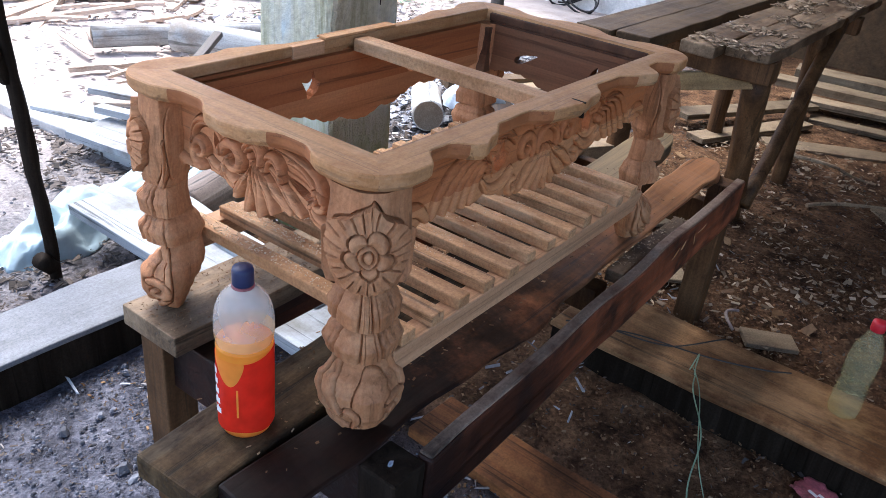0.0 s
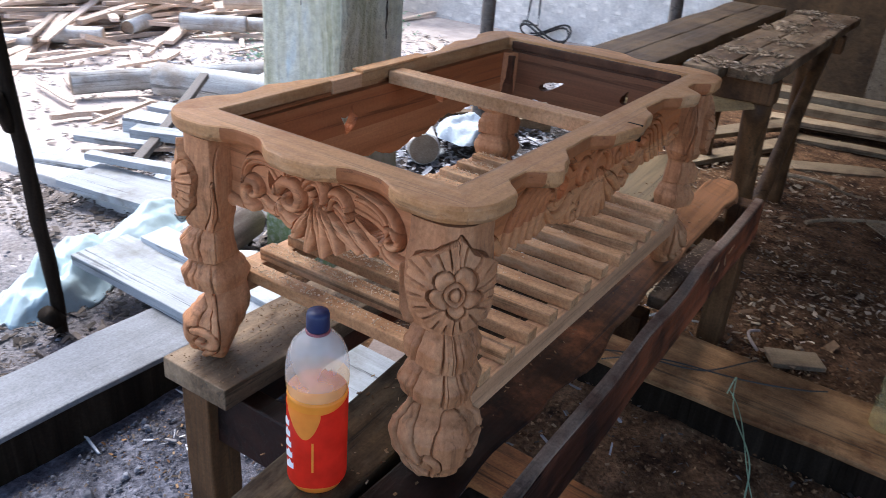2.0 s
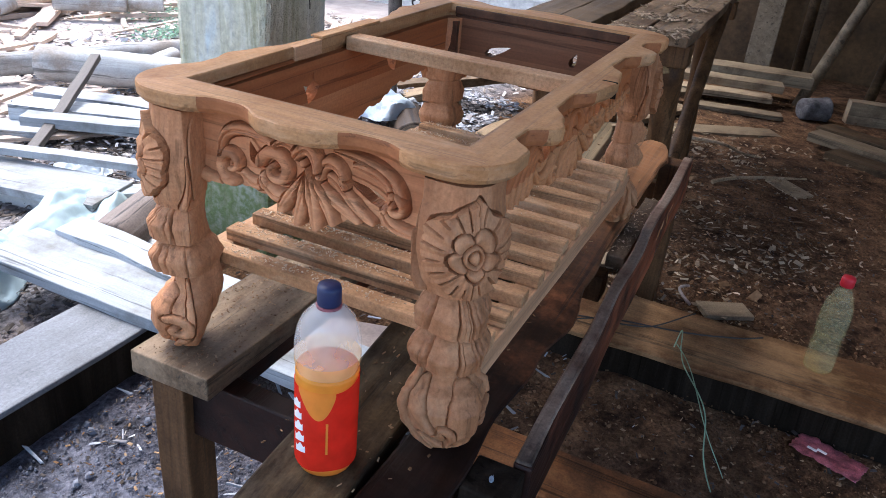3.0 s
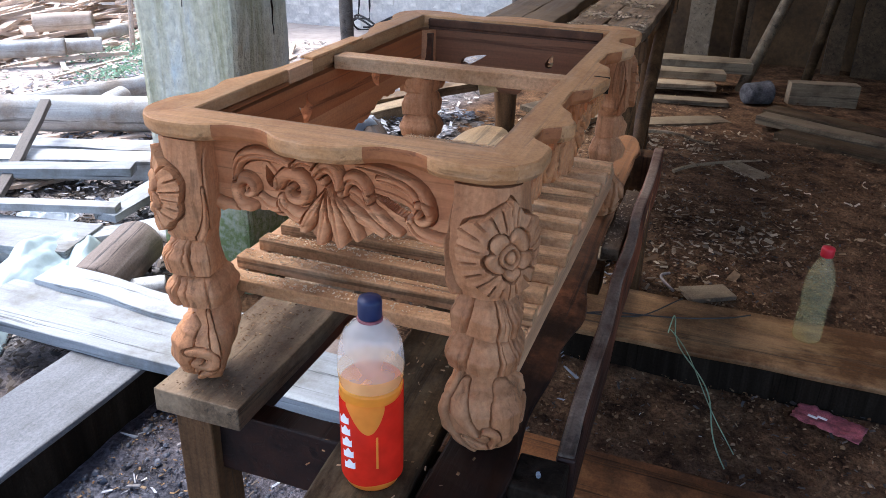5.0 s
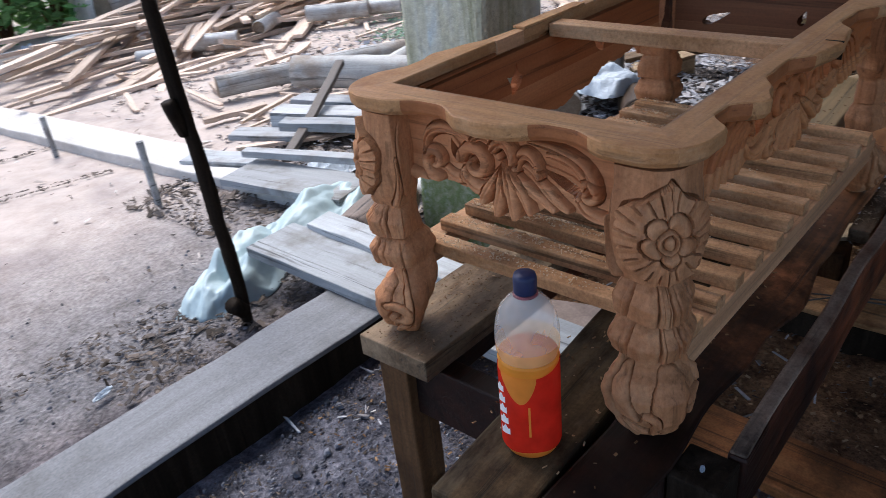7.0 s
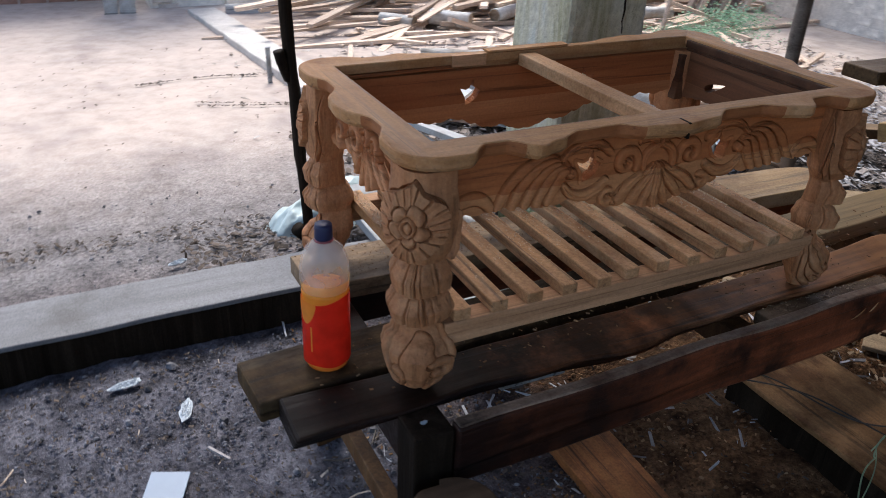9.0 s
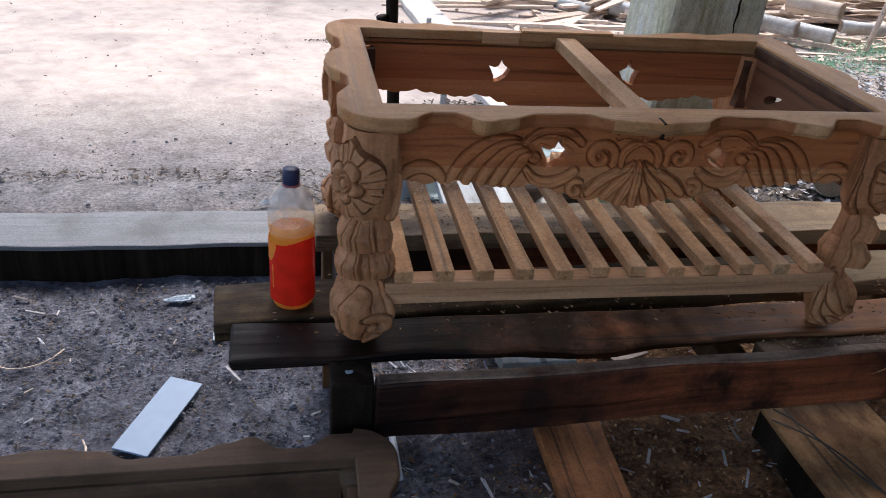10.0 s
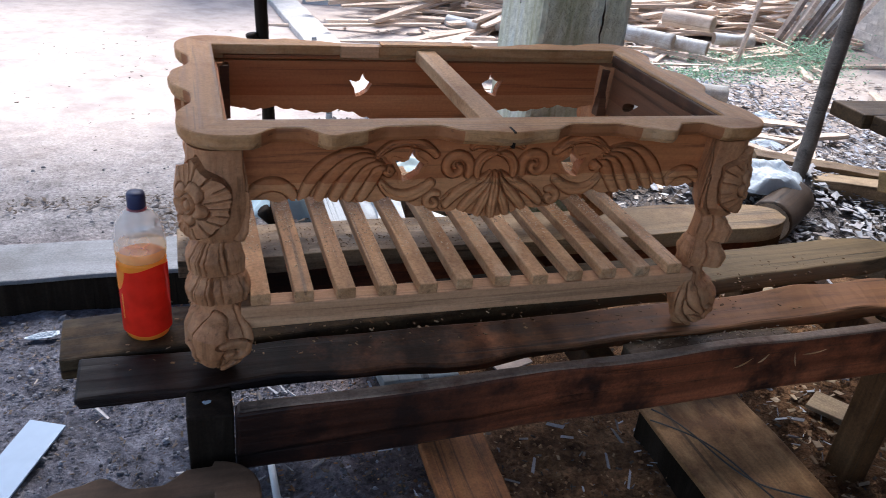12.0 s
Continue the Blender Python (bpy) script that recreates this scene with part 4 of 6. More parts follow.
def carved_leg(wing=1.0):
    """A cabriole leg, its tiers drawn in to the outer corner where wing is small: a flower medallion on its outer corner, two rolled tiers of leaf tongues, a waist and a scrolled foot. Its outer corner looks to +x."""
    zs = np.concatenate([np.linspace(0, 0.128, 92), np.linspace(0.1285, 0.1440, 16), np.linspace(0.1445, 0.1560, 26), np.linspace(0.157, 0.1985, 30), np.linspace(0.199, 0.2140, 30), np.linspace(0.215, 0.2555, 30), np.linspace(0.256, 0.2700, 26), np.linspace(0.271, 0.419, 112)])
    keys = [[(row[0], row[c]) for row in LEG] for c in (1, 2, 3)]
    nt = 280
    th = np.linspace(-math.pi, math.pi, nt, endpoint=False)
    p = th * 0.047
    P, Z = np.meshgrid(p, zs)
    relief = stroke_field(P, Z, leg_strokes(), 0.0)
    face = np.clip((2.15 - np.abs(th)) / 0.5, 0, 1)
    rings = []
    for k, z in enumerate(zs):
        # the tongues end in uneven lobes, so the tiers are read a little higher or lower round the leg
        wave = np.abs(np.sin(p * 92 + 0.7)) ** 0.6
        shift = np.where(z < 0.2, 0.0015 * wave - 0.003 * np.sin(p * 25), 0.0012 * wave + 0.003 * np.sin(p * 22 + 1)) * math.exp(-((z - 0.205) / 0.055) ** 4)
        o, i, w = (smoothly(q, np.full(nt, z) + shift * face) for q in keys)
        drawn = 1 - (1 - wing) * clamp01((z - 0.11) / 0.03) * clamp01((0.285 - z) / 0.03)
        w, i = w * drawn, i * (0.3 + 0.7 * drawn)
        power = float(smoothly([(0.0, 1.8), (0.05, 1.5), (0.12, 1.45), (0.2, 1.32), (0.27, 1.4), (0.335, 1.5), (0.40, 1.25), (0.419, 1.2)], np.array([z]))[0])
        c, s = np.cos(th), np.sin(th)
        bx, by = np.sign(c) * np.abs(c) ** (2 / power), np.sign(s) * np.abs(s) ** (2 / power)
        # the outer corner is taken off, the other three keep the square block's edges
        bx = np.where(bx > 0.78, 0.78 + (bx - 0.78) * 0.4, bx)
        reach, mid = np.where(c > 0, o / 0.868, i), 0.0
        d = np.zeros(nt)
        if z > 0.264:
            x0, z0 = p + 0.003, (z - 0.332) * 0.80
            q, phi = np.hypot(x0, z0), np.arctan2(z0, x0)
            edge = 0.048 + 0.0025 * np.abs(np.sin(phi * 5.5 + 0.4)) + 0.009 * np.exp(-((phi - 1.45) / 0.28) ** 2) + 0.006 * np.exp(-((phi - 2.62) / 0.24) ** 2) + 0.006 * np.exp(-((phi - 0.50) / 0.24) ** 2)
            m = np.zeros(nt)
            m = np.where(q < 0.0078, 0.009 * np.sqrt(np.clip(1 - (q / 0.0078) ** 2, 0, 1)) + 0.003, m)
            m = np.where((q >= 0.0078) & (q < 0.0150), 0.013 * np.sin(math.pi * (q - 0.0078) / 0.0072) - 0.003, m)
            pet = np.abs(np.cos(2.5 * phi + 0.35 * np.sin(phi * 2 + 1) + 0.6))
            rim = 0.0190 + (0.011 + 0.003 * np.sin(phi * 1.0 + 0.8)) * pet ** 0.6
            m = np.where((q >= 0.0150) & (q < rim), 0.0045 + 0.0070 * np.sin(math.pi * np.clip((q - 0.0150) / (rim - 0.0150), 0, 1)) - 0.0065 * np.exp(-(pet / 0.16) ** 2), m)
            turn = phi * 10.5 + 0.9 * np.sin(phi * 3)
            ribs = np.exp(-(np.sin(turn) / 0.17) ** 2) * np.clip((q - np.maximum(rim, edge - 0.019 - 0.007 * np.sin(phi * 7.3))) / 0.003, 0, 1)
            m = np.where((q >= rim) & (q < rim + 0.0020), -0.0050, m)
            m = np.where((q >= rim + 0.0020) & (q < edge), 0.0046 - 0.0105 * ribs + 0.0022 * np.abs(np.cos(turn)), m)
            m = np.where((q >= edge) & (q < edge + 0.0034), -0.0105, m)
            plaque = 0.0060 * np.clip((edge + 0.0014 - q) / 0.0014, 0, 1)
            d = plaque + 0.9 * np.where(q >= edge + 0.0034, relief[k] * np.clip((0.408 - z) / 0.02, 0, 1), m) * face
        elif z > 0.147:
            tall = np.full(nt, z) + shift
            tier = np.where(tall < 0.2045, 0.0, 1.0)
            ph = p * 92 + 0.7 + tier * 0.9 + (z - 0.2) * 12 * np.tanh(p * 50)
            groove = np.exp(-(np.sin(ph) / 0.15) ** 2)
            vein = np.exp(-(np.sin(ph * 2 + 1.3) / 0.14) ** 2) * (0.5 + 0.5 * np.sin(p * 61))
            low = np.where(tier > 0, 0.2070, 0.1490)
            t = np.clip((tall - low) / 0.053, 0, 1)
            d = -face * (0.0105 * groove + 0.0055 * vein) * np.clip((1.5 - np.abs(th)) / 0.6, 0.35, 1) * np.sin(math.pi * np.clip(t * 0.86 + 0.08, 0, 1)) ** 0.6
        else:
            d = face * relief[k] * 0.8 * np.clip(z / 0.012, 0.2, 1)
        n = np.hypot(bx, by) + 1e-9
        rings.append(np.stack([mid + reach * bx + d * bx / n, w * by + d * by / n, np.full(nt, z)], -1).tolist())
    me = loft(rings)
    me.set_sharp_from_angle(angle=0.75)
    return me


def carved_table():
    t = thing("carved_table", (0, 0, 0.5), "unfinished carved teak table frame without its top, standing on planks", "table")
    rail_l, rail_s, rail_r = table_rail(LONG, EDGE_LONG), table_rail(SHORT, EDGE_SHORT), table_rail(LONG, EDGE_REAR)
    sides = (pose(0, 0, 0), pose(LONG, 0, 0, 0, 0, 90), pose(LONG, SHORT, 0, 0, 0, 180), pose(0, SHORT, 0, 0, 0, 270))
    rails = []
    for k, m in enumerate(sides):
        rail = part("top_rail", (rail_l, rail_s, rail_r, rail_s)[k], top_x, t, "planed scalloped top rail")
        rail.matrix_basis = m
        rails.append(rail)
    holes_l = [leaf_hole(-0.158, 0.050, 1.0), leaf_hole(0.148, 0.052, 0.95, -1)]
    long_a = apron(LONG - 0.04, LOW_LONG, long_strokes(), holes_l, 860, 104, 1, depth=0.72)
    holes_s = [slant_hole(-0.096, 0.050, 0.017, 0.013, 70), slant_hole(0.092, 0.062, 0.035, 0.014, 22)]
    short_a = apron(SHORT - 0.03, LOW_SHORT, short_strokes(), holes_s, 440, 104, 2, depth=1.0)
    # the far apron's copy carries that shade in its colour
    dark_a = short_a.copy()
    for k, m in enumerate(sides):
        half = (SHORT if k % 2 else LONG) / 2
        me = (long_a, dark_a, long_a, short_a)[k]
        part("carved_apron", me, (apron_x, shade_apron, apron_x, apron_y)[k], t, "pierced apron carved with scrolls and leaves").matrix_basis = m @ pose(half, 0, 0)
    leg, slim_leg = carved_leg(), carved_leg(0.60)
    for x, y, a in ((-0.019, -0.012, 225), (LONG + 0.006, -0.016, 315), (LONG + 0.006, SHORT + 0.006, 45), (-0.016, SHORT + 0.006, 135)):
        ob = part("carved_leg", slim_leg if a == 315 else leg, teak_z, t, "cabriole leg carved with a flower and acanthus", smooth=True)
        ob.matrix_basis = pose(x, y, 0, 0, 0, a)
    # corner blocks and rebate strips take the shade-darkened teak
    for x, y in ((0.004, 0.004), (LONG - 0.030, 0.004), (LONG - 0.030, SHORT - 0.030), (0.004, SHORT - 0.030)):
        part("corner_block", box(x, x + 0.026, y, y + 0.026, TOP - 0.15, TOP - 0.036, 0.002, 0.003, x), inner_dark, t, "glued corner block, dark for shade inside the frame")
    part("moulding", box(LONG - 0.007, LONG + 0.004, 0.012, SHORT - 0.012, TOP - 0.024, TOP - 0.006, 0.002, 0.001, 3, 8, 1), inner_dark, t, "rebate strip, dark for the shade in its step")
    part("moulding", box(LONG - 0.003, LONG + 0.006, 0.012, SHORT - 0.012, TOP - 0.040, TOP - 0.025, 0.002, 0.001, 5, 8, 1), inner_dark, t, "rebate strip, dark for the shade in its step")
    part("moulding", box(0.02, 0.26, SHORT - 0.002, SHORT + 0.006, TOP - 0.028, TOP - 0.020, 0.002, 0.0015, 6, 8), apron_x, t, "thin rebate strip")
    part("cross_bar", box(0.427, 0.470, 0.002, SHORT - 0.002, TOP - 0.032, TOP - 0.006, 0.002, 0.001, 4, 6, 1), slat_wood, t, "plain bar across the frame")
    for y in (-0.052, SHORT + 0.012):
        part("shelf_rail", box(0.012, LONG - 0.012, y, y + 0.040, 0.092, 0.136, 0.002, 0.0015, y, 12), rail_wood, t, "pale sawn shelf rail")
    for i in range(12):
        x = 0.028 + 0.0735 * i
        w = 0.033 + 0.002 * noise.noise(Vector((i * 3.7, 0, 0)))
        e = 0.008 * noise.noise(Vector((i * 5.1, 2, 0)))
        part("shelf_slat", box(x, x + w, -0.052 + e, SHORT + 0.03 + e, 0.1365, 0.1585, 0.002, 0.0015, i * 1.3, 8, 1), slat_wood, t)
    part("top_patch", box(0.262, 0.345, SHORT - 0.0025, SHORT + 0.012, TOP - 0.024, TOP + 0.0008, 0.001, 0.001, 7, 4), rail_wood, rails[2], "pale patch let into the rail").matrix_basis = sides[2].inverted()
    part("top_batten", box(0.350, 0.56, SHORT - 0.001, SHORT + 0.026, TOP + 0.001, TOP + 0.0055, 0.001, 0.0012, 9, 6), top_x, rails[2], "thin strip nailed on the rail").matrix_basis = sides[2].inverted()
    part("gap_mark", box(0.4535, 0.4580, -0.0772, -0.050, TOP - 0.028, TOP + 0.0006, 0.0, 0.0), black_wood, rails[0], "dark open joint")
    return t


carved_table()


# ---- the work bench under it ----
def work_bench():
    b = thing("work_bench", (0.7, 0.2, 0.0), "rough timber work bench with a red-brown front rail", "bench")

    def at(name, mat, x0, x1, y0, y1, z0, z1, label="", axis=0, cuts=14, wob=0.004, bevel=0.004):
        bm = box(x0 - 0.7, x1 - 0.7, y0 - 0.2, y1 - 0.2, z0, z1, bevel, wob, x0 * 3 + y0, cuts, axis)
        return part(name, bm, mat, b, label)

    at("front_rail", red_rail, -0.008, 1.56, -0.139, -0.109, 0.365, 0.492, "red-brown front rail with a dusty top", cuts=40, wob=0.007, bevel=0.006)
    rail = [o for o in b.children if o.name.startswith("front_rail")][0]
    askew = pose(0, -0.32, 0) @ pose(0, 0, 0, 0, 0, 1.2) @ pose(0, 0.32, 0)
    rail.matrix_basis = askew
    for i, (x, z, n, k) in enumerate(((1.02, 0.45, 0.022, 1), (1.07, 0.455, 0.012, 1), (1.16, 0.44, 0.008, -2), (1.21, 0.455, 0.035, 0.4), (1.33, 0.44, 0.03, 0.3))):
        pts = [(x - 0.7 + n * q, -0.3398 + 0.0004 * i, z + 0.010 * k * q + 0.004 * q * q) for q in np.linspace(-1, 1, 7)]
        part("scratch", tube(pts, 0.0014, 5, 0.4, i, lambda q: 0.2 + math.sin(math.pi * q)), slat_wood, rail, "fresh pale scratch")
    at("worn_top", rail_dust, -0.004, 1.555, -0.1365, -0.1115, 0.4855, 0.4955, "grey dusty worn top edge", cuts=60, wob=0.007, bevel=0.004).matrix_basis = askew
    at("back_rail", red_rail, -0.02, 1.56, 0.44, 0.49, 0.33, 0.455)
    at("end_rail", red_rail, -0.055, -0.01, -0.06, 0.44, 0.33, 0.452, "red-brown end rail", 1)
    at("end_rail", leg_wood, 1.52, 1.56, -0.06, 0.44, 0.30, 0.40, "", 1)
    at("leg", black_wood, -0.085, -0.010, -0.148, -0.075, -0.02, 0.490, "dark square leg", 2)
    at("leg", leg_wood, -0.075, -0.005, 0.43, 0.50, -0.02, 0.455, "", 2)
    at("leg", leg_wood, 1.49, 1.565, -0.107, -0.035, -0.02, 0.48, "", 2)
    at("leg", leg_wood, 1.49, 1.565, 0.43, 0.50, -0.04, 0.455, "", 2)
    at("stretcher", leg_wood, -0.05, -0.015, -0.06, 0.44, 0.10, 0.15, "", 1)
    at("cross_bearer", leg_wood, 0.70, 0.76, -0.075, 0.45, 0.39, 0.4545, "", 1)
    return b


work_bench()
dark = box(-0.262, 1.60, -0.085, 0.034, 0.455, 0.5, 0.006, 0.005, 2, 60)
for v in dark.verts:
    x = v.co.x
    if v.co.y > 0:
        v.co.y += 0.012 * max(0.0, x)
    else:
        v.co.y += 0.015 * x
    if v.co.y < 0 and v.co.z > 0.48:
        v.co.y += 0.012 + 0.010 * noise.noise(Vector((x * 7, 0, 0)))
        v.co.z -= 0.004
    elif v.co.y < 0 and x < 1.5:
        v.co.y += 0.036 + 0.006 * noise.noise(Vector((x * 5, 3, 0)))
    if v.co.y < 0 and v.co.z < 0.5:
        v.co.y -= 0.024 * clamp01((x - 0.27) / 0.12) * clamp01((0.56 - x) / 0.10)
    knot = clamp01((x - 1.05) / 0.2)
    if v.co.z > 0.48:
        v.co.z += knot * (0.010 + 0.012 * noise.noise(Vector((x * 9, v.co.y * 14, 3))))
    if x > 1.48:
        v.co.y = 0.01 + (v.co.y - 0.01) * math.sqrt(max(0.05, 1 - ((x - 1.48) / 0.125) ** 2))
tagged(part("bench_plank", dark, dark_plank), "thick plank, oil-dark at one end, bare and knotty further on", "plank", "planks on the bench")
brown = box(-0.292, 1.74, 0.052, 0.186, 0.455, 0.4995, 0.005, 0.006, 11, 50)
for v in brown.verts:
    if v.co.x > 1.56:
        v.co.y = 0.10 + (v.co.y - 0.10) * math.sqrt(max(0.08, 1 - ((v.co.x - 1.56) / 0.19) ** 2))
tagged(part("bench_plank", brown, brown_plank), "worn brown plank carrying a juice bottle", "plank", "planks on the bench").matrix_basis = pose(0, 0, 0, 0, 0, 3.5)
tagged(part("bench_plank", box(-0.095, 0.69, 0.362, 0.520, 0.456, 0.5, 0.0025, 0.006, 23, 24), grey_plank), "dusty grey plank at the back of the bench", "plank", "planks on the bench")
tan = box(0.70, 1.545, 0.355, 0.515, 0.456, 0.5, 0.003, 0.006, 24, 34)
for v in tan.verts:
    if v.co.x > 1.38:
        k = math.sqrt(max(0.02, 1 - ((v.co.x - 1.38) / 0.17) ** 2))
        v.co.y = 0.435 + (v.co.y - 0.435) * k
tagged(part("bench_plank", tan, tan_plank), "worn tan plank with a rounded end on the bench", "plank", "planks on the bench")
tagged(part("filler_strip", box(0.77, 1.17, -0.104, -0.060, 0.452, 0.483, 0.003, 0.004, 15, 20), grey_plank), "dusty strip of board lying behind the front rail", "strip")


# ---- bottles ----
def juice_bottle():
    b = thing("juice_bottle", (-0.148, 0.104, 0.4995), "part-drunk plastic juice bottle with red label and blue cap", "bottle")
    prof = [(0.030, 0.0), (0.037, 0.004), (0.0408, 0.014), (0.0422, 0.03), (0.0418, 0.09), (0.0424, 0.145), (0.0410, 0.152), (0.0424, 0.158), (0.0412, 0.164), (0.0432, 0.172), (0.0440, 0.184), (0.0440, 0.1845), (0.0436, 0.204), (0.0405, 0.222), (0.0345, 0.237), (0.0240, 0.249), (0.0150, 0.256), (0.0130, 0.262), (0.013, 0.272)]
    part("bottle_shell", lathe(prof[10:], 64, caps=False), bottle_mat, b, "clear milky plastic above the juice", True)
    part("stained_band", lathe(prof[8:11], 64, caps=False), stained_mat, b, "plastic wet with juice", True)
    part("juice", lathe(prof[:9] + [(0.005, 0.1642)], 64), juice_mat, b, "orange mango juice filling the lower part", True)
    part("cap", lathe([(0.0148, 0.258), (0.0156, 0.260), (0.0156, 0.280), (0.0142, 0.285), (0.004, 0.2856)], 48), cap_blue, b, "dark blue screw cap", True)
    part("neck_ring", lathe([(0.0145, 0.2525), (0.0168, 0.2535), (0.0168, 0.257), (0.0145, 0.258)], 48), packet_red, b, "dull pink tamper ring", True)

    def wrap(name, mat, a0, a1, low, high, lift, label="", n=60, k=10, under=None):
        rings = []
        for i in range(n + 1):
            t = i / n
            a = radians(a0 + (a1 - a0) * t)
            z0, z1 = low(t), high(t)
            row = [((0.0427 + lift) * math.cos(a), (0.0427 + lift) * math.sin(a), z0 + (z1 - z0) * j / k) for j in range(k + 1)]
            rings.append(row)
        verts = [p for r in rings for p in r]
        faces = [(i * (k + 1) + j, (i + 1) * (k + 1) + j, (i + 1) * (k + 1) + j + 1, i * (k + 1) + j + 1) for i in range(n) for j in range(k)]
        return part(name, faces_of(verts, faces), mat, under or b, label, True)

    sleeve = wrap("paper_label", label_red, 0, 360, lambda t: 0.017 + 0.0015 * math.sin(t * 23), lambda t: 0.146 + 0.012 * math.exp(-((t * 360 - 305) / 48) ** 2), 0.0004, "glossy red label")
    mango = lambda t: 0.142 - 0.038 * math.sin(math.pi * t ** 1.3) ** 0.8
    wrap("mango_art", label_orange, 156, 228, mango, lambda t: 0.1490, 0.0010, "orange mango shape with a drip", under=sleeve)
    wrap("drip_art", label_orange, 212, 216, lambda t: 0.048, lambda t: 0.10, 0.0010, under=sleeve)
    for i in range(5):
        z, a = 0.038 + 0.0175 * i, 150 - 3 * i
        wrap("letter_bar", label_white, a - 2, a + 24, lambda t, z=z: z + 0.006 * t, lambda t, z=z: z + 0.0125 + 0.006 * t - 0.003 * math.sin(9 * t), 0.0012, n=14, k=2, under=sleeve)
    return b


def empty_bottle():
    b = thing("empty_bottle", (1.222, -0.603, 0.1), "empty dusty clear plastic bottle with a red cap", "bottle")
    prof = [(0.028, 0.0), (0.035, 0.004), (0.037, 0.02), (0.036, 0.06), (0.033, 0.085), (0.033, 0.10), (0.0365, 0.125), (0.037, 0.165), (0.034, 0.19), (0.026, 0.213), (0.017, 0.232), (0.013, 0.24), (0.0125, 0.256)]
    part("bottle_shell", lathe(prof, 48), bottle_mat2, b, "dusty clear shell", True)
    part("cap", lathe([(0.0155, 0.243), (0.0165, 0.245), (0.0165, 0.264), (0.0150, 0.268), (0.004, 0.2685)], 40), cap_red, b, "red screw cap", True)
    for z in (0.075, 0.11):
        part("rib", lathe([(0.0365, z), (0.038, z + 0.003), (0.0365, z + 0.006)], 40, caps=False), bottle_mat2, b, "", True)
    b.scale = (1.06, 1.06, 1.06)
    return b


juice_bottle()
empty_bottle()


# ---- beams and boards on the shed floor ----
fb = thing("floor_beam", (1.173, -1.0, 0.0), "thick earth-brown beam lying on the shed floor", "beam")
# The sides' shade is put into the near-black body; only the top is light.
part("beam", box(-0.143, 0.143, -1.195, 1.165, -0.01, 0.088, 0.004, 0.006, 31, 40, 1), black_wood, fb, "timber darkened for the shade on its sides")
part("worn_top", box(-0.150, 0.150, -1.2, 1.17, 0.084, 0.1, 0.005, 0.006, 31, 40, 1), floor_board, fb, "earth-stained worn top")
tagged(part("floor_plank", box(0.44, 0.61, -0.62, 0.235, 0.0, 0.03, 0.004, 0.005, 33, 16, 1), orange_board), "orange-brown board lying under the bench", "plank").matrix_basis = pose(0, 0, 0, 0, 0, -1.5)
board("offcut", shade_wood, (1.52, -0.26, 0.022), (1.61, -0.40, 0.016), 0.09, 0.016, "pale flat offcut on the earth", "offcut", seed=3)
board("offcut", shade_wood, (3.22, -0.36, -0.05), (3.05, -0.52, -0.05), 0.10, 0.016, "pale flat offcut on the earth", "offcut", seed=4)


def wrapper():
    verts, faces, n, k = [], [], 22, 14
    for i in range(n):
        for j in range(k):
            u, v = i / (n - 1), j / (k - 1)
            z = 0.010 + 0.005 * noise.noise(Vector((u * 7, v * 5, 1))) + 0.004 * noise.noise(Vector((u * 19, v * 15, 4)))
            verts.append((0.17 * (u - 0.5) + 0.006 * noise.noise(Vector((v * 9, u, 2))), 0.085 * (v - 0.5) + 0.006 * noise.noise(Vector((u * 9, v, 6))), max(0.003, z)))
    for i in range(n - 1):
        for j in range(k - 1):
            a = i * k + j
            faces.append((a, a + k, a + k + 1, a + 1))
    ob = thing("wrapper", (0.965, -0.667, 0.0), "crumpled red and white foil wrapper on the earth", "wrapper", rz=69)
    foil = part("foil", faces_of(verts, faces), packet_red, ob, "", True)
    foil.modifiers.new("thick", "SOLIDIFY").thickness = 0.001
    rnd = random.Random(5)
    for i in range(2):
        x, y = rnd.uniform(-0.06, 0.06), rnd.uniform(-0.025, 0.025)
        part("print_bar", box(x - 0.012, x + 0.012, y - 0.004, y + 0.004, 0.020, 0.0215, 0.0, 0.001, i), label_white, foil)
    return ob


wrapper()
sp = [(1.08 + 0.02 * math.sin(t * 5), -0.236 - 0.02 * t, 0.112 + 0.05 * math.sin(t * 3)) for t in np.linspace(0, 1, 12)]
sp += [(1.08 - 0.40 * t, -0.256 - 0.17 * t + 0.012 * math.sin(t * 9), 0.11 * (1 - t) + 0.006 + 0.03 * math.sin(t * math.pi)) for t in np.linspace(0.04, 1, 30)]
tagged(part("string", tube(sp, 0.0019, 6), string_mat), "loose pale green plastic string", "string")
sp = [(1.09 - 0.36 * t + 0.02 * math.sin(t * 7), -0.24 - 0.20 * t, 0.112 * (1 - t) + 0.006 + 0.02 * math.sin(t * math.pi)) for t in np.linspace(0, 1, 30)]
tagged(part("string", tube(sp, 0.0015, 6), string_mat), "loose pale green plastic string", "string")

for k in range(2):
    sp = [(1.02 + 0.30 * t + 0.02 * math.sin(t * 8 + k), 0.10 - (0.62 - 0.2 * k) * t + 0.03 * math.sin(t * 5 + k * 2), 0.1035 + 0.012 * abs(math.sin(t * 4 + k))) for t in np.linspace(0, 0.85, 30)]
    tagged(part("wire", tube(sp, 0.0022, 6), wire_mat), "loose dark wire lying over the floor beam", "wire", "wires")
tagged(part("white_board", box(-0.045, 0.045, -0.135, 0.135, 0.0, 0.006, 0.001, 0.001, 3, 4, 1), white_board), "bluish white laminate strip lying on the earth", "board").matrix_basis = pose(-0.475, 0.342, 0.008, 0, 1, -22)
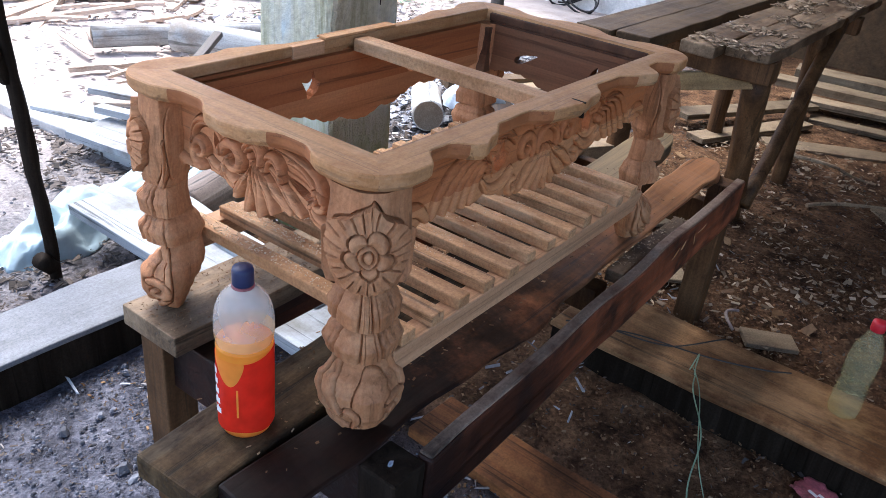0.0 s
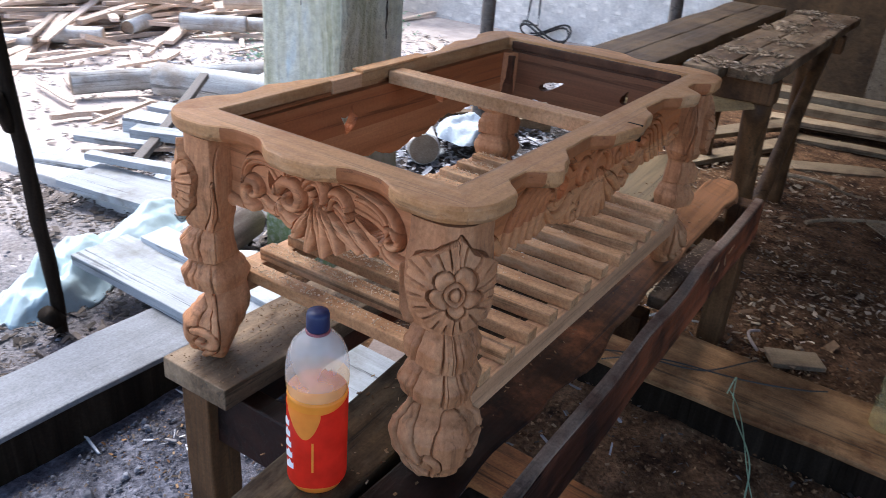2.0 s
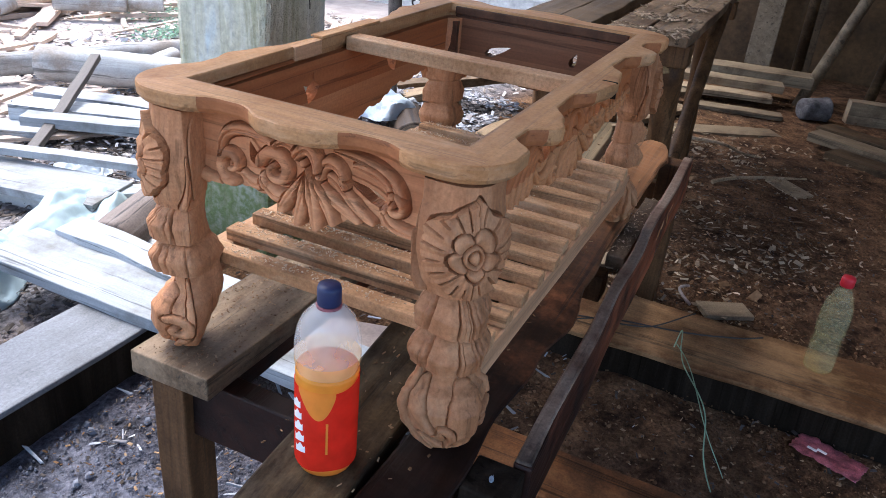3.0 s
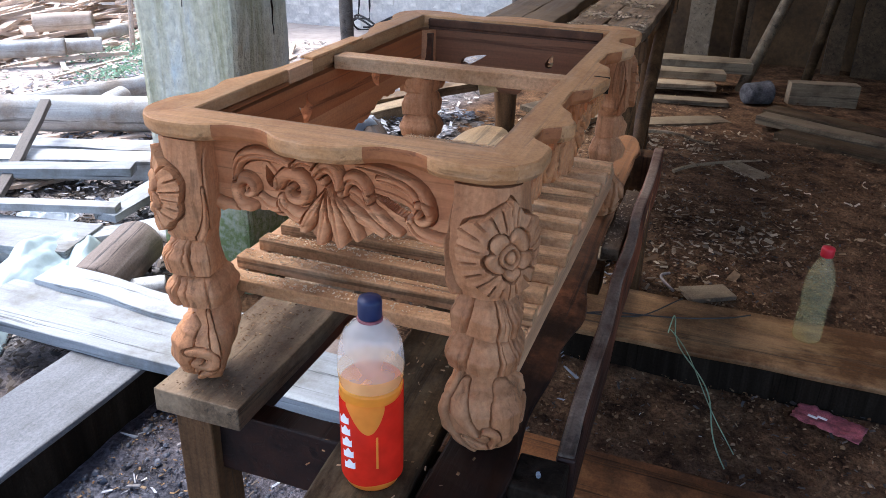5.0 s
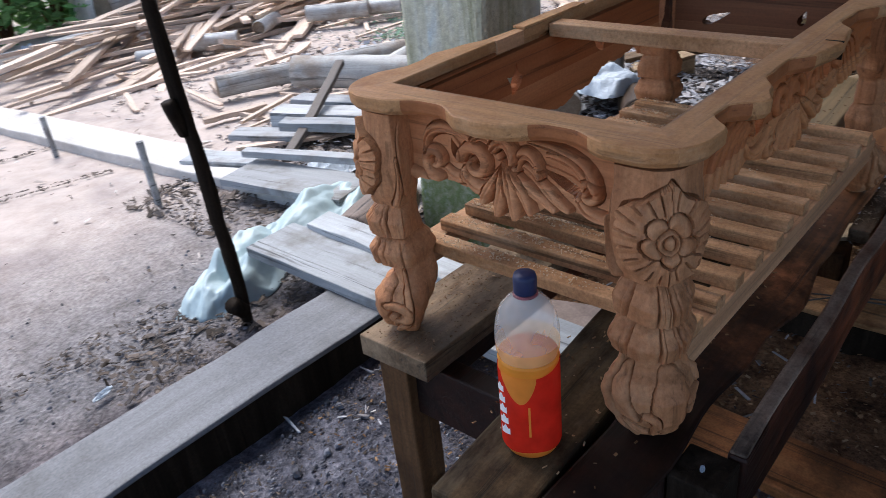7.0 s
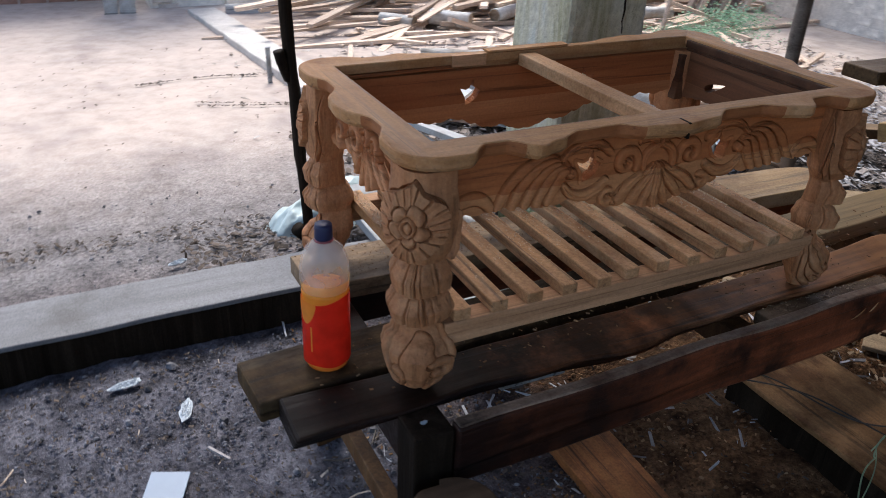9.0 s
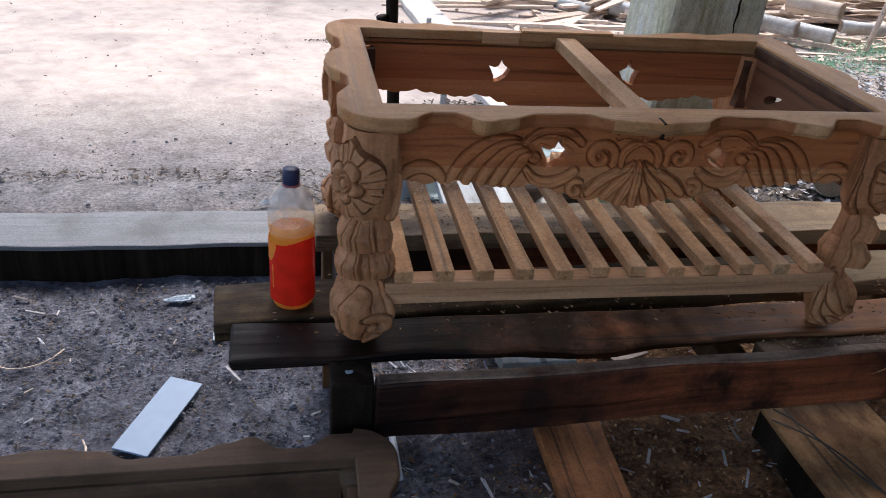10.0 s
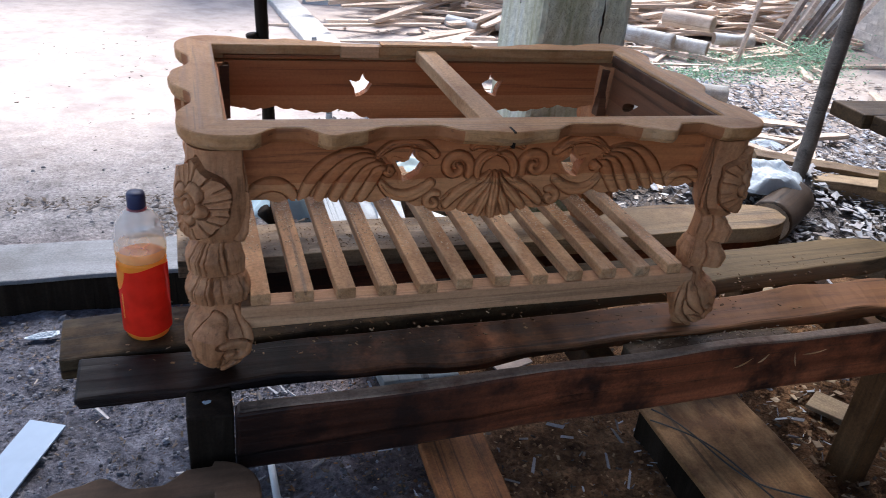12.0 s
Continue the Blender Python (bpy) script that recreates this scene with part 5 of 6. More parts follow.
tagged(part("plastic_pipe", tube([(0.084, 0.25, 0.018), (0.085, 0.17, 0.02), (0.087, 0.075, 0.016)], 0.0085, 14), pipe_mat, smooth=True), "short white plastic pipe on the earth", "pipe")


# ---- a second carved frame lying in front of the bench ----
def second_frame():
    f = thing("second_table", (-0.02, -0.17, 0.0), "second unfinished carved teak table frame, darkened for shade, on floor", "table")
    length, keys, H = 1.0, EDGE_LONG, 0.41
    rail = table_rail(length, [(a * 1.1, b * 0.85) for a, b in keys])
    rail.transform(Matrix.Translation((0, 0, H - TOP)))
    rail.transform(pose(0, 0, 0, 0, 0, 180))
    rail.transform(Matrix.Translation((-0.03, -0.07, 0)))
    rail.materials.clear()
    part("top_rail", rail, frame_dark, f, "planed scalloped rail")
    side = table_rail(0.46, EDGE_SHORT)
    side.transform(Matrix.Translation((0, 0, H - TOP)))
    side.transform(pose(-0.03, -0.53, 0, 0, 0, 90))
    side.materials.clear()
    part("top_rail", side, frame_dark, f)
    other = table_rail(0.46, EDGE_SHORT)
    other.transform(Matrix.Translation((0, 0, H - TOP)))
    other.transform(pose(-1.03, -0.07, 0, 0, 0, 270))
    other.materials.clear()
    part("top_rail", other, frame_dark, f)
    near = table_rail(length, EDGE_LONG)
    near.transform(Matrix.Translation((0, 0, H - TOP)))
    near.transform(pose(-1.03, -0.53, 0))
    near.materials.clear()
    part("top_rail", near, frame_dark, f)
    part("apron", box(-1.0, -0.05, -0.066, -0.045, H - 0.12, H - 0.032, 0.002, 0.002, 2, 10), frame_dark, f)
    part("apron", box(-0.045, -0.024, -0.50, -0.10, H - 0.12, H - 0.032, 0.002, 0.002, 2, 10, 1), frame_dark, f)
    for x, y in ((-0.02, -0.06), (-1.04, -0.06), (-0.02, -0.54), (-1.04, -0.54)):
        pts = [(x, y, z) for z in np.linspace(-0.005, H - 0.033, 16)]
        part("leg", tube(pts, 0.040, 16, 0.12, x * 3 + y, lambda t: 0.8 + 0.25 * math.sin(t * 7)), frame_dark, f, "turned leg", True)
    return f


second_frame()


# ---- the yard: boards, logs, tarpaulin, rubble ----
board("yard_plank", weathered_y, (0.475, 1.60, 0.155), (0.470, 0.30, 0.155), 0.20, 0.035, "broad pale grey plank lying across the sill", seed=2, wob=0.010, cuts=14)
board("yard_plank", weathered_y, (0.62, 1.52, 0.175), (0.57, 0.62, 0.172), 0.10, 0.025, "narrow weathered board beside the broad plank", seed=6, wob=0.012, cuts=14)
YARD = [((1.46, 2.80, 0.10), (1.80, 1.88, 0.10), 0.14, 0.09), ((1.30, 2.55, 0.13), (1.55, 1.985, 0.13), 0.085, 0.04), ((1.00, 2.45, 0.11), (1.225, 1.79, 0.11), 0.055, 0.03), ((1.18, 1.82, 0.085), (1.58, 1.83, 0.10), 0.10, 0.03), ((0.92, 2.40, 0.055), (1.03, 1.78, 0.06), 0.24, 0.03), ((1.06, 1.84, 0.045), (1.28, 1.60, 0.06), 0.09, 0.035), ((1.75, 3.0, 0.05), (1.95, 2.1, 0.07), 0.12, 0.035), ((1.58, 2.95, 0.05), (1.72, 2.45, 0.05), 0.10, 0.03), ((1.25, 2.9, 0.03), (1.42, 2.55, 0.03), 0.12, 0.03), ((0.98, 2.9, 0.0), (1.10, 2.5, 0.02), 0.14, 0.03), ((1.35, 1.95, 0.05), (1.60, 1.70, 0.05), 0.07, 0.03), ((1.95, 2.55, 0.03), (2.15, 1.95, 0.05), 0.10, 0.03)]
for i, (a, b, w, th) in enumerate(YARD):
    board("yard_plank", weathered_y if i % 2 else weathered, a, b, w, th, "weathered grey plank in the yard", "plank", "planks in the yard", seed=20 + i, wob=0.005, bevel=0.0015)
board("yard_batten", batten_wood, (1.89, 2.75, 0.24), (1.10, 2.30, 0.06), 0.045, 0.03, "grey batten leaning on the yard planks", seed=40)
log_thing("yard_log", (2.05, 3.35, 0.06), (2.62, 2.15, 0.04), 0.095, "thick pale peeled log in the yard", 3, "logs in the yard", peeled)
log_thing("yard_log", (1.75, 3.75, 0.0), (3.3, 3.02, 0.0), 0.065, "long pale log lying in the yard", 5, "logs in the yard", peeled)
log_thing("yard_log", (2.58, 3.06, 0.0), (2.80, 3.12, 0.0), 0.055, "short round log with its sawn end showing", 6, "logs in the yard", peeled)
log_thing("split_log", (1.02, 1.53, 0.085), (0.68, 1.43, 0.085), 0.085, "short log with peeling bark", 8, "logs in the yard")
log_thing("log_piece", (0.86, 1.30, 0.05), (0.78, 1.40, 0.05), 0.035, "small sawn log piece", 9, "log pieces", peeled)
log_thing("log_piece", (1.10, 1.42, 0.10), (1.12, 1.52, 0.10), 0.035, "small sawn log piece", 10, "log pieces", peeled)


def cloth(name, mat, loc, size, high, label, seed, rz=0.0, category="tarpaulin", fine=False):
    """A heap of crumpled sheet: broad humps with folds, its rim on the ground."""
    n = 40 if fine else 72
    verts = []
    rnd = random.Random(seed)
    creases = [(rnd.uniform(0.12, 0.42), rnd.uniform(0.5, 2.2), rnd.uniform(0, 3.1), rnd.uniform(0, 2)) for k in range(5)] + [(0.06, rnd.uniform(3, 5), rnd.uniform(0, 3.1), 0.3) for k in range(2)]
    if fine:
        creases = [(rnd.uniform(0.10, 0.22), rnd.uniform(0.8, 2.8), rnd.uniform(0, 3.1), rnd.uniform(0, 2)) for k in range(6)]
    for j in range(n):
        for i in range(n):
            u, v = 2 * i / (n - 1) - 1, 2 * j / (n - 1) - 1
            rim = 1 + 0.22 * noise.noise(Vector((seed, u * 1.7, v * 1.7)))
            d = min(1.0, max(abs(u), abs(v)) ** 2 * 0.6 + (u * u + v * v) * 0.35)
            p = Vector((u * 1.5 + seed, v * 1.5, seed * 0.3))
            fold = 0.0
            for amp, freq, way, shift in creases:
                w = (p.x * math.cos(way) + p.y * math.sin(way)) * freq + shift + 0.5 * noise.noise(p * 0.8 + Vector((shift, 0, 0)))
                fold += amp * abs((w % 2.0) - 1.0)
            ru, rv = u * math.sqrt(1 - 0.5 * v * v), v * math.sqrt(1 - 0.5 * u * u)
            verts.append((ru * size[0] * rim, rv * size[1] * rim, max(0.004, (1 - d) ** 0.7 * high * (0.15 + fold) + 0.004 * noise.noise(p * 6))))
    faces = [(j * n + i, j * n + i + 1, (j + 1) * n + i + 1, (j + 1) * n + i) for j in range(n - 1) for i in range(n - 1)]
    ob = part(name, faces_of(verts, faces), mat, smooth=not fine)
    ob.modifiers.new("thick", "SOLIDIFY").thickness = 0.003
    ob.matrix_basis = pose(*loc, 0, 0, rz)
    return tagged(ob, label, category)


cloth("tarpaulin", tarp_mat, (0.40, 1.70, -0.02), (0.30, 0.15), 0.10, "crumpled pale blue tarpaulin heaped on the ground", 2.0, 24, "tarpaulin")
cloth("tarpaulin", tarp_mat, (0.84, 1.80, -0.02), (0.34, 0.17), 0.11, "folded pale blue tarpaulin lying by the planks", 5.3, 8, "tarpaulin")

post = [(0.20 + 0.05 * (z - 0.7) * 0 + 0.012 * math.sin(z * 5) + (0.035 if z < 0.35 else 0.0) * (0.35 - z) / 0.35, 1.455 - 0.012 * math.sin(z * 4), z) for z in np.linspace(-0.05, 3.2, 72)]
tall = thing("prop_post", (0.20, 1.455, -0.05), "thin black crooked prop post holding the roof's edge", "post")
pole = part("pole", tube([(x - 0.20, y - 1.455, z + 0.05) for x, y, z in post], 0.0195, 12, 0.3, 2), black_wood, tall, "", True)
part("stub_branch", tube([(-0.01, 0, 0.68), (-0.035, -0.01, 0.74), (-0.045, -0.012, 0.775)], 0.020, 10, 0.2, 4), black_wood, pole, "cut branch stub", True)
part("stub_branch", tube([(0.02, -0.01, 0.10), (-0.015, -0.02, 0.14)], 0.026, 10, 0.2, 5), black_wood, pole, "", True)

strip = part("yard_kerb", box(-0.125, 0.125, -2.5, 2.2, -0.16, 0.045, 0.008, 0.008, 3, 40, 1), concrete)
tagged(strip, "low pale concrete kerb running out across the yard", "kerb", kind="structure").matrix_basis = pose(0.925, 4.15, -0.105, -1.9, 0, 3.0)
for i, (x, y, h) in enumerate(((0.63, 2.62, 0.30), (0.745, 3.85, 0.22))):
    z0 = lie(x, y)
    tagged(part("peg", tube([(x, y, z0 - 0.05), (x - 0.008, y, z0 + h)], 0.016, 8, 0.2, i), weathered), "short wooden peg driven into the yard", "peg", "pegs in the yard")

# offcuts and poles heaped at the back of the yard
rnd = random.Random(11)
stock = []
for k in range(8):
    me_bm = box(-0.5, 0.5, -0.5, 0.5, -0.5, 0.5, 0.0, 0.0, k, 6)
    for v in me_bm.verts:
        v.co.y += 0.35 * noise.noise(Vector((k * 3, v.co.x * 2.5, 0)))
        v.co.z += 0.25 * noise.noise(Vector((k * 3, v.co.x * 2.5, 7)))
        if abs(v.co.x) > 0.45:
            v.co.y *= rnd.uniform(0.5, 1.0)
    ob = part("stock", me_bm, offcut_wood)
    stock.append(ob.data)
    bpy.data.objects.remove(ob)


def stick(x, y, z, length, w, h, yaw, tilt, mesh, group, label, mat=None):
    ob = new("wood_offcut", mesh)
    ob.matrix_basis = pose(x, y, z, 0, tilt, yaw) @ Matrix.Diagonal((length, w, h, 1))
    return tagged(ob, label, "offcut", group)


for k in range(205):
    t = rnd.random() ** 0.8
    x = 1.5 + 4.3 * t + rnd.gauss(0, 0.15)
    y = 5.75 - 0.15 * t + rnd.gauss(0, 0.45)
    hump = 0.62 * math.exp(-((y - 6.0) / 0.6) ** 2) * (0.7 + 0.3 * math.sin(x * 2.3))
    z = lie(x, y) + 0.02 + rnd.random() ** 0.8 * hump
    stick(x, y, z, rnd.uniform(0.6, 1.9), rnd.uniform(0.025, 0.10), rnd.uniform(0.012, 0.035), rnd.gauss(14, 24), rnd.gauss(0, 5), rnd.choice(stock), "offcut heap", "pale sawn offcut in the heap of waste wood")
HEAP = (((3.50, 4.95, 0.0), (3.85, 4.55, 0.0), 0.115), ((3.82, 4.72, -0.02), (4.10, 4.42, -0.02), 0.10), ((4.0, 4.98, 0.12), (4.25, 4.62, 0.14), 0.12), ((3.1, 5.1, -0.04), (3.4, 5.25, -0.04), 0.10), ((2.5, 5.15, -0.02), (2.75, 4.9, -0.02), 0.11), ((4.5, 4.9, -0.05), (4.85, 4.8, -0.05), 0.09), ((2.1, 5.3, -0.05), (2.3, 5.05, -0.05), 0.09))
for k, (a, b, r) in enumerate(HEAP):
    log_thing("heap_log", Vector(a) - Vector((0, 0, r * 0.3)), Vector(b) - Vector((0, 0, r * 0.3)), r * 0.58, "tan-barked sawn log in the waste heap" if k == 2 else "pale sawn log in the waste heap", 30 + k, "logs in the heap", offcut_wood if k == 2 else peeled)
for k in range(85):
    x, y = rnd.uniform(1.4, 5.2), rnd.uniform(2.4, 5.0)
    if rnd.random() < 0.35:
        x, y = rnd.uniform(2.0, 3.6), rnd.uniform(1.9, 3.0)
    stick(x, y, lie(x, y) + 0.015 + 0.03 * rnd.random(), rnd.uniform(0.2, 0.7), rnd.uniform(0.02, 0.07), rnd.uniform(0.010, 0.03), rnd.uniform(-90, 90), rnd.gauss(0, 2.5), rnd.choice(stock), "offcuts in the yard", "pale offcut lying in the yard")


# ---- the second bench and the far corner ----
old_top = wood("old_bench_top", "x", (0.029, 0.018, 0.009), (0.095, 0.060, 0.030), (0.203, 0.136, 0.071), stain=(0.040, 0.023, 0.011), stain_at=(0.46, 0.62), rough=0.6, bump=0.8, crack=0.6)
rail_pale = wood("ochre_rail", "x", (0.16, 0.095, 0.04), (0.30, 0.20, 0.09), (0.42, 0.30, 0.15), stain=(0.16, 0.10, 0.05))


def second_bench():
    b = thing("lumber_bench", (2.6, 0.35, 0.0), "second rough work bench strewn with wood chips", "bench")

    def at(name, mat, x0, x1, y0, y1, z0, z1, label="", axis=0, cuts=14, wob=0.006):
        return part(name, box(x0 - 2.6, x1 - 2.6, y0 - 0.35, y1 - 0.35, z0, z1, 0.005, wob, x0 + y1 * 5, cuts, axis), mat, b, label)

    at("top_plank", old_top, 1.835, 3.75, 0.382, 0.515, 0.715, 0.760, "dark smooth top plank")
    at("top_plank", old_top, 1.815, 3.75, 0.521, 0.660, 0.715, 0.758, "dark smooth top plank")
    at("top_plank", grey_plank, 2.09, 3.95, 0.045, 0.205, 0.710, 0.750, "chip-strewn grey top plank")
    at("top_plank", grey_plank, 2.00, 3.95, 0.212, 0.340, 0.705, 0.748, "chip-strewn grey top plank")
    at("bearer", leg_wood, 2.16, 2.25, 0.04, 0.66, 0.62, 0.705, "", 1)
    at("bearer", leg_wood, 3.5, 3.58, 0.04, 0.66, 0.62, 0.705, "", 1)

    def pole(name, a, c, r, seed, label):
        a, c = Vector(a) - Vector((2.6, 0.35, 0)), Vector(c) - Vector((2.6, 0.35, 0))
        return part(name, tube([a.lerp(c, t) + Vector((0.008 * math.sin(t * 5 + seed), 0, 0)) for t in np.linspace(0, 1, 9)], r, 12, 0.25, seed), leg_wood, b, label, True)

    pole("leg", (2.48, 0.12, -0.05), (2.23, 0.10, 0.63), 0.048, 3, "round pole leg")
    pole("leg", (2.30, 0.60, -0.05), (2.22, 0.60, 0.63), 0.045, 4, "round pole leg")
    pole("leg", (3.16, 0.10, -0.12), (3.02, 0.10, 0.71), 0.036, 5, "round pole leg")
    pole("leg", (3.54, 0.58, -0.14), (3.54, 0.60, 0.63), 0.042, 6, "round pole leg")
    pole("brace", (2.42, 0.06, 0.06), (3.18, 0.06, 0.73), 0.030, 7, "slanting brace")
    end = part("end_rail", box(-0.30, 0.30, -0.022, 0.022, -0.035, 0.035, 0.004, 0.004, 8, 12), rail_pale, b, "pale end rail")
    way = Vector((-0.05, 0.62, -0.17))
    end.matrix_basis = Matrix.Translation(Vector((2.19 - 2.6, 0.40 - 0.35, 0.545))) @ way.to_track_quat("X", "Z").to_matrix().to_4x4()
    return b


second_bench()


def heap(x, y):
    """The height of the rubble round the prop pole."""
    d = ((x - 2.72) / 0.52) ** 2 + ((y - 1.62) / 0.36) ** 2
    return lie(x, y) + 0.16 * math.exp(-d) * (1 + 0.5 * noise.noise(Vector((x * 5, y * 5, 2)))) - 0.012


def rubble_heap():
    n, verts = 46, []
    for j in range(n):
        for i in range(n):
            x, y = 1.75 + 2.0 * i / (n - 1), 0.92 + 1.4 * j / (n - 1)
            verts.append((x, y, heap(x, y) + 0.012 * noise.noise(Vector((x * 19, y * 19, 5)))))
    faces = [(j * n + i, j * n + i + 1, (j + 1) * n + i + 1, (j + 1) * n + i) for j in range(n - 1) for i in range(n - 1)]
    return tagged(part("rubble_heap", faces_of(verts, faces), heap_mat, smooth=True), "low heap of dark earth, bark and rubbish round the prop pole", "rubble", kind="stuff")


rubble_heap()
lp = Vector((2.62, 1.52, 0.0))
tagged(part("prop_pole", tube([lp + Vector((0.004 * math.sin(z * 9), 0.004 * math.cos(z * 7), z)) for z in np.linspace(-0.05, 3.2, 36)], 0.034, 12, 0.15, 12), batten_wood, smooth=True), "straight grey prop pole under the roof's edge", "post")
lp = Vector((3.7, 0.95, 0.0))
tagged(part("prop_pole", tube([lp + Vector((0.004 * math.sin(z * 9), 0.004 * math.cos(z * 7), z)) for z in np.linspace(-0.15, 3.2, 36)], 0.034, 12, 0.15, 14), batten_wood, smooth=True), "straight grey prop pole under the roof's edge", "post")
cloth("sack", sack_mat, (2.36, 1.42, 0.13), (0.18, 0.15), 0.13, "crumpled white plastic sack on a heap of rubble", 8.1, 30, "sack", True)
log_thing("dark_log", (2.20, 1.16, 0.07), (2.46, 1.34, 0.08), 0.09, "dark knotty log under the sack", 14, "", black_bark)
board("rubble_board", grey_plank, (2.52, 1.72, 0.15), (3.6, 1.17, 0.12), 0.10, 0.05, "grey board lying on the rubble", seed=51)
board("rubble_block", shade_wood, (2.68, 1.50, 0.12), (3.06, 1.35, 0.12), 0.11, 0.10, "sawn grey block on the rubble", "wood block", seed=52)
board("rubble_block", shade_wood, (2.05, 0.72, 0.22), (2.35, 0.60, 0.20), 0.11, 0.09, "sawn grey block on the rubble", "wood block", seed=53)

log_thing("rubble_log", (2.10, 1.49, 0.10), (2.42, 1.76, 0.07), 0.075, "pale peeled log with a dark hollow end by the rubble", 15, "", peeled)
tagged(part("plastic_strip", tube([(1.54 + 0.13 * t, -0.222 + 0.05 * math.sin(t * 2.6), 0.010 + 0.010 * math.sin(t * 3.1)) for t in np.linspace(0, 1, 14)], 0.005, 8, 0.2, 3), cardboard_mat, smooth=True), "curved pale strip on the earth", "strip")

# lumber and leftovers before the far wall, under the roof
for i, (a, b, w, th) in enumerate((((4.9, 0.65, 0.02), (5.05, -0.25, 0.02), 0.16, 0.05), ((5.15, 0.6, 0.06), (5.3, -0.42, 0.06), 0.20, 0.08), ((4.75, 0.5, -0.04), (4.9, -0.2, -0.04), 0.14, 0.04), ((4.5, 0.3, -0.08), (4.62, -0.3, -0.08), 0.12, 0.03), ((4.35, -0.55, -0.02), (4.0, -1.2, -0.02), 0.16, 0.07), ((4.15, -0.50, -0.02), (3.8, -1.25, -0.02), 0.14, 0.05), ((3.95, -0.62, -0.05), (3.6, -1.3, -0.05), 0.18, 0.10), ((4.95, -0.68, 0.02), (5.05, -1.12, 0.02), 0.10, 0.17))):
    board("lumber", old_top if i in (4, 6) else shade_wood, a, b, w, th, "grey sawn board stacked before the far wall", "plank", "lumber by the wall", seed=60 + i)
pot = lathe([(0.0, 0.0), (0.062, 0.002), (0.070, 0.012), (0.078, 0.17), (0.082, 0.172), (0.082, 0.180), (0.074, 0.178), (0.066, 0.014), (0.0, 0.012)], 28, caps=False)
tagged(part("bucket", pot, heap_mat, smooth=True), "dull grey bucket tipped over on the shed floor", "bucket").matrix_basis = pose(4.74, -0.40, lie(4.7, -0.45) + 0.068, 90, 0, 35)
for a, b, w in (((3.55, 0.80, 0.06), (4.6, 0.34, 0.06), 0.14), ((3.35, 0.62, 0.01), (4.3, 0.28, 0.01), 0.12), ((3.75, 0.36, -0.02), (4.2, -0.30, -0.02), 0.15)):
    board("lumber", shade_wood, (a[0], a[1], lie(*a[:2]) + 0.03 + a[2]), (b[0], b[1], lie(*b[:2]) + 0.03 + b[2]), w, 0.03, "pale sawn board lying behind the second bench", "plank", "lumber behind the bench", seed=int(w * 900))
for i, (x, y, z, dx, dy) in enumerate(((6.1, -0.28, 1.9, 0.05, 0.02), (5.7, -0.62, 1.5, 0.25, -0.25), (6.0, -0.95, 1.5, 0.1, -0.1))):
    z0 = lie(x - dx, y - dy)
    tagged(part("leaning_pole", tube([(x - 2 * dx, y - dy, z0 - 0.02), (x - dx, y, z0 + z * 0.5), (x, y + dy, z0 + z)], 0.04, 10, 0.2, 70 + i), shade_wood if i == 1 else old_top, smooth=True), "crooked pole leaning on the far wall", "pole", "leaning poles")
for i, (y, w, h) in enumerate(((0.02, 0.20, 0.85), (-0.35, 0.07, 2.2), (-1.35, 0.3, 0.8), (-1.75, 0.25, 1.1), (-1.05, 0.14, 0.7))):
    ob = part("leaning_board", box(-0.02, 0.02, -w / 2, w / 2, 0, h, 0.003, 0.004, 80 + i, 8, 2), shade_wood if i == 0 else old_top)
    ob.matrix_basis = pose(6.2, y, lie(6.2, y) - 0.01, 0, 7, 0)
    tagged(ob, "sawn board leaning on the far wall", "plank", "leaning boards")
for i in range(6):
    x, y = 5.25 + 0.07 * i, 5.05 - 0.06 * i
    ob = part("leaning_slab", box(-0.02, 0.02, -0.05, 0.05, 0, 1.5, 0.003, 0.012, 90 + i, 10, 2), offcut_wood if i % 2 else bark)
    ob.matrix_basis = pose(x, y, lie(x, y) - 0.02, 8 * (i - 4) * 0.4, 26, -22)
    tagged(ob, "bark-edged slab leaning on the wall", "plank", "leaning slabs")
tagged(part("leaning_pole", tube([(4.4, 4.4, -0.2), (4.6, 4.45, 0.9)], 0.02, 8, 0.2, 9), offcut_wood), "thin stick standing in the yard", "stick")


for k in range(2):
    sp = [(6.35, 3.18 + 0.10 * k + 0.04 * math.sin(t * 5 + k), 1.5 - 1.58 * t) for t in np.linspace(0, 1, 14)]
    sp += [(6.30 - 0.10 * math.sin(a), 3.02 + 0.02 * k + 0.26 * math.cos(a), -0.10 - 0.03 * k + 0.07 * math.sin(a * 2)) for a in np.linspace(0.2, 5.6 + k, 26)]
    tagged(part("cable", tube(sp, 0.010, 7), wire_mat, smooth=True), "dark cable hanging in a loop on the whitewashed wall", "cable", "cables on the wall")


# ---- the yard's far end ----
pil = thing("plaster_pier", (0.42, 6.62, -0.3), "whitewashed masonry pier with bare brick at one edge", "pier", kind="structure")
part("shaft", box(0, 0.66, 0.012, 0.38, 0, 2.7, 0.012, 0.012, 2, 14, 2), whitewash, pil)
for row in range(24):
    for i in range(row * 7 % 4 > 0):
        ob = part("brick", box(-0.085, 0.085, -0.02, 0.02, -0.034, 0.034, 0.004, 0.005, row + i * 5), brick_pale, pil)
        ob.location = (0.10 + 0.205 * i + (0.05 if row % 2 else 0.0), 0.006 + 0.006 * noise.noise(Vector((row * 2.3, i, 0))), 0.05 + row * 0.08)
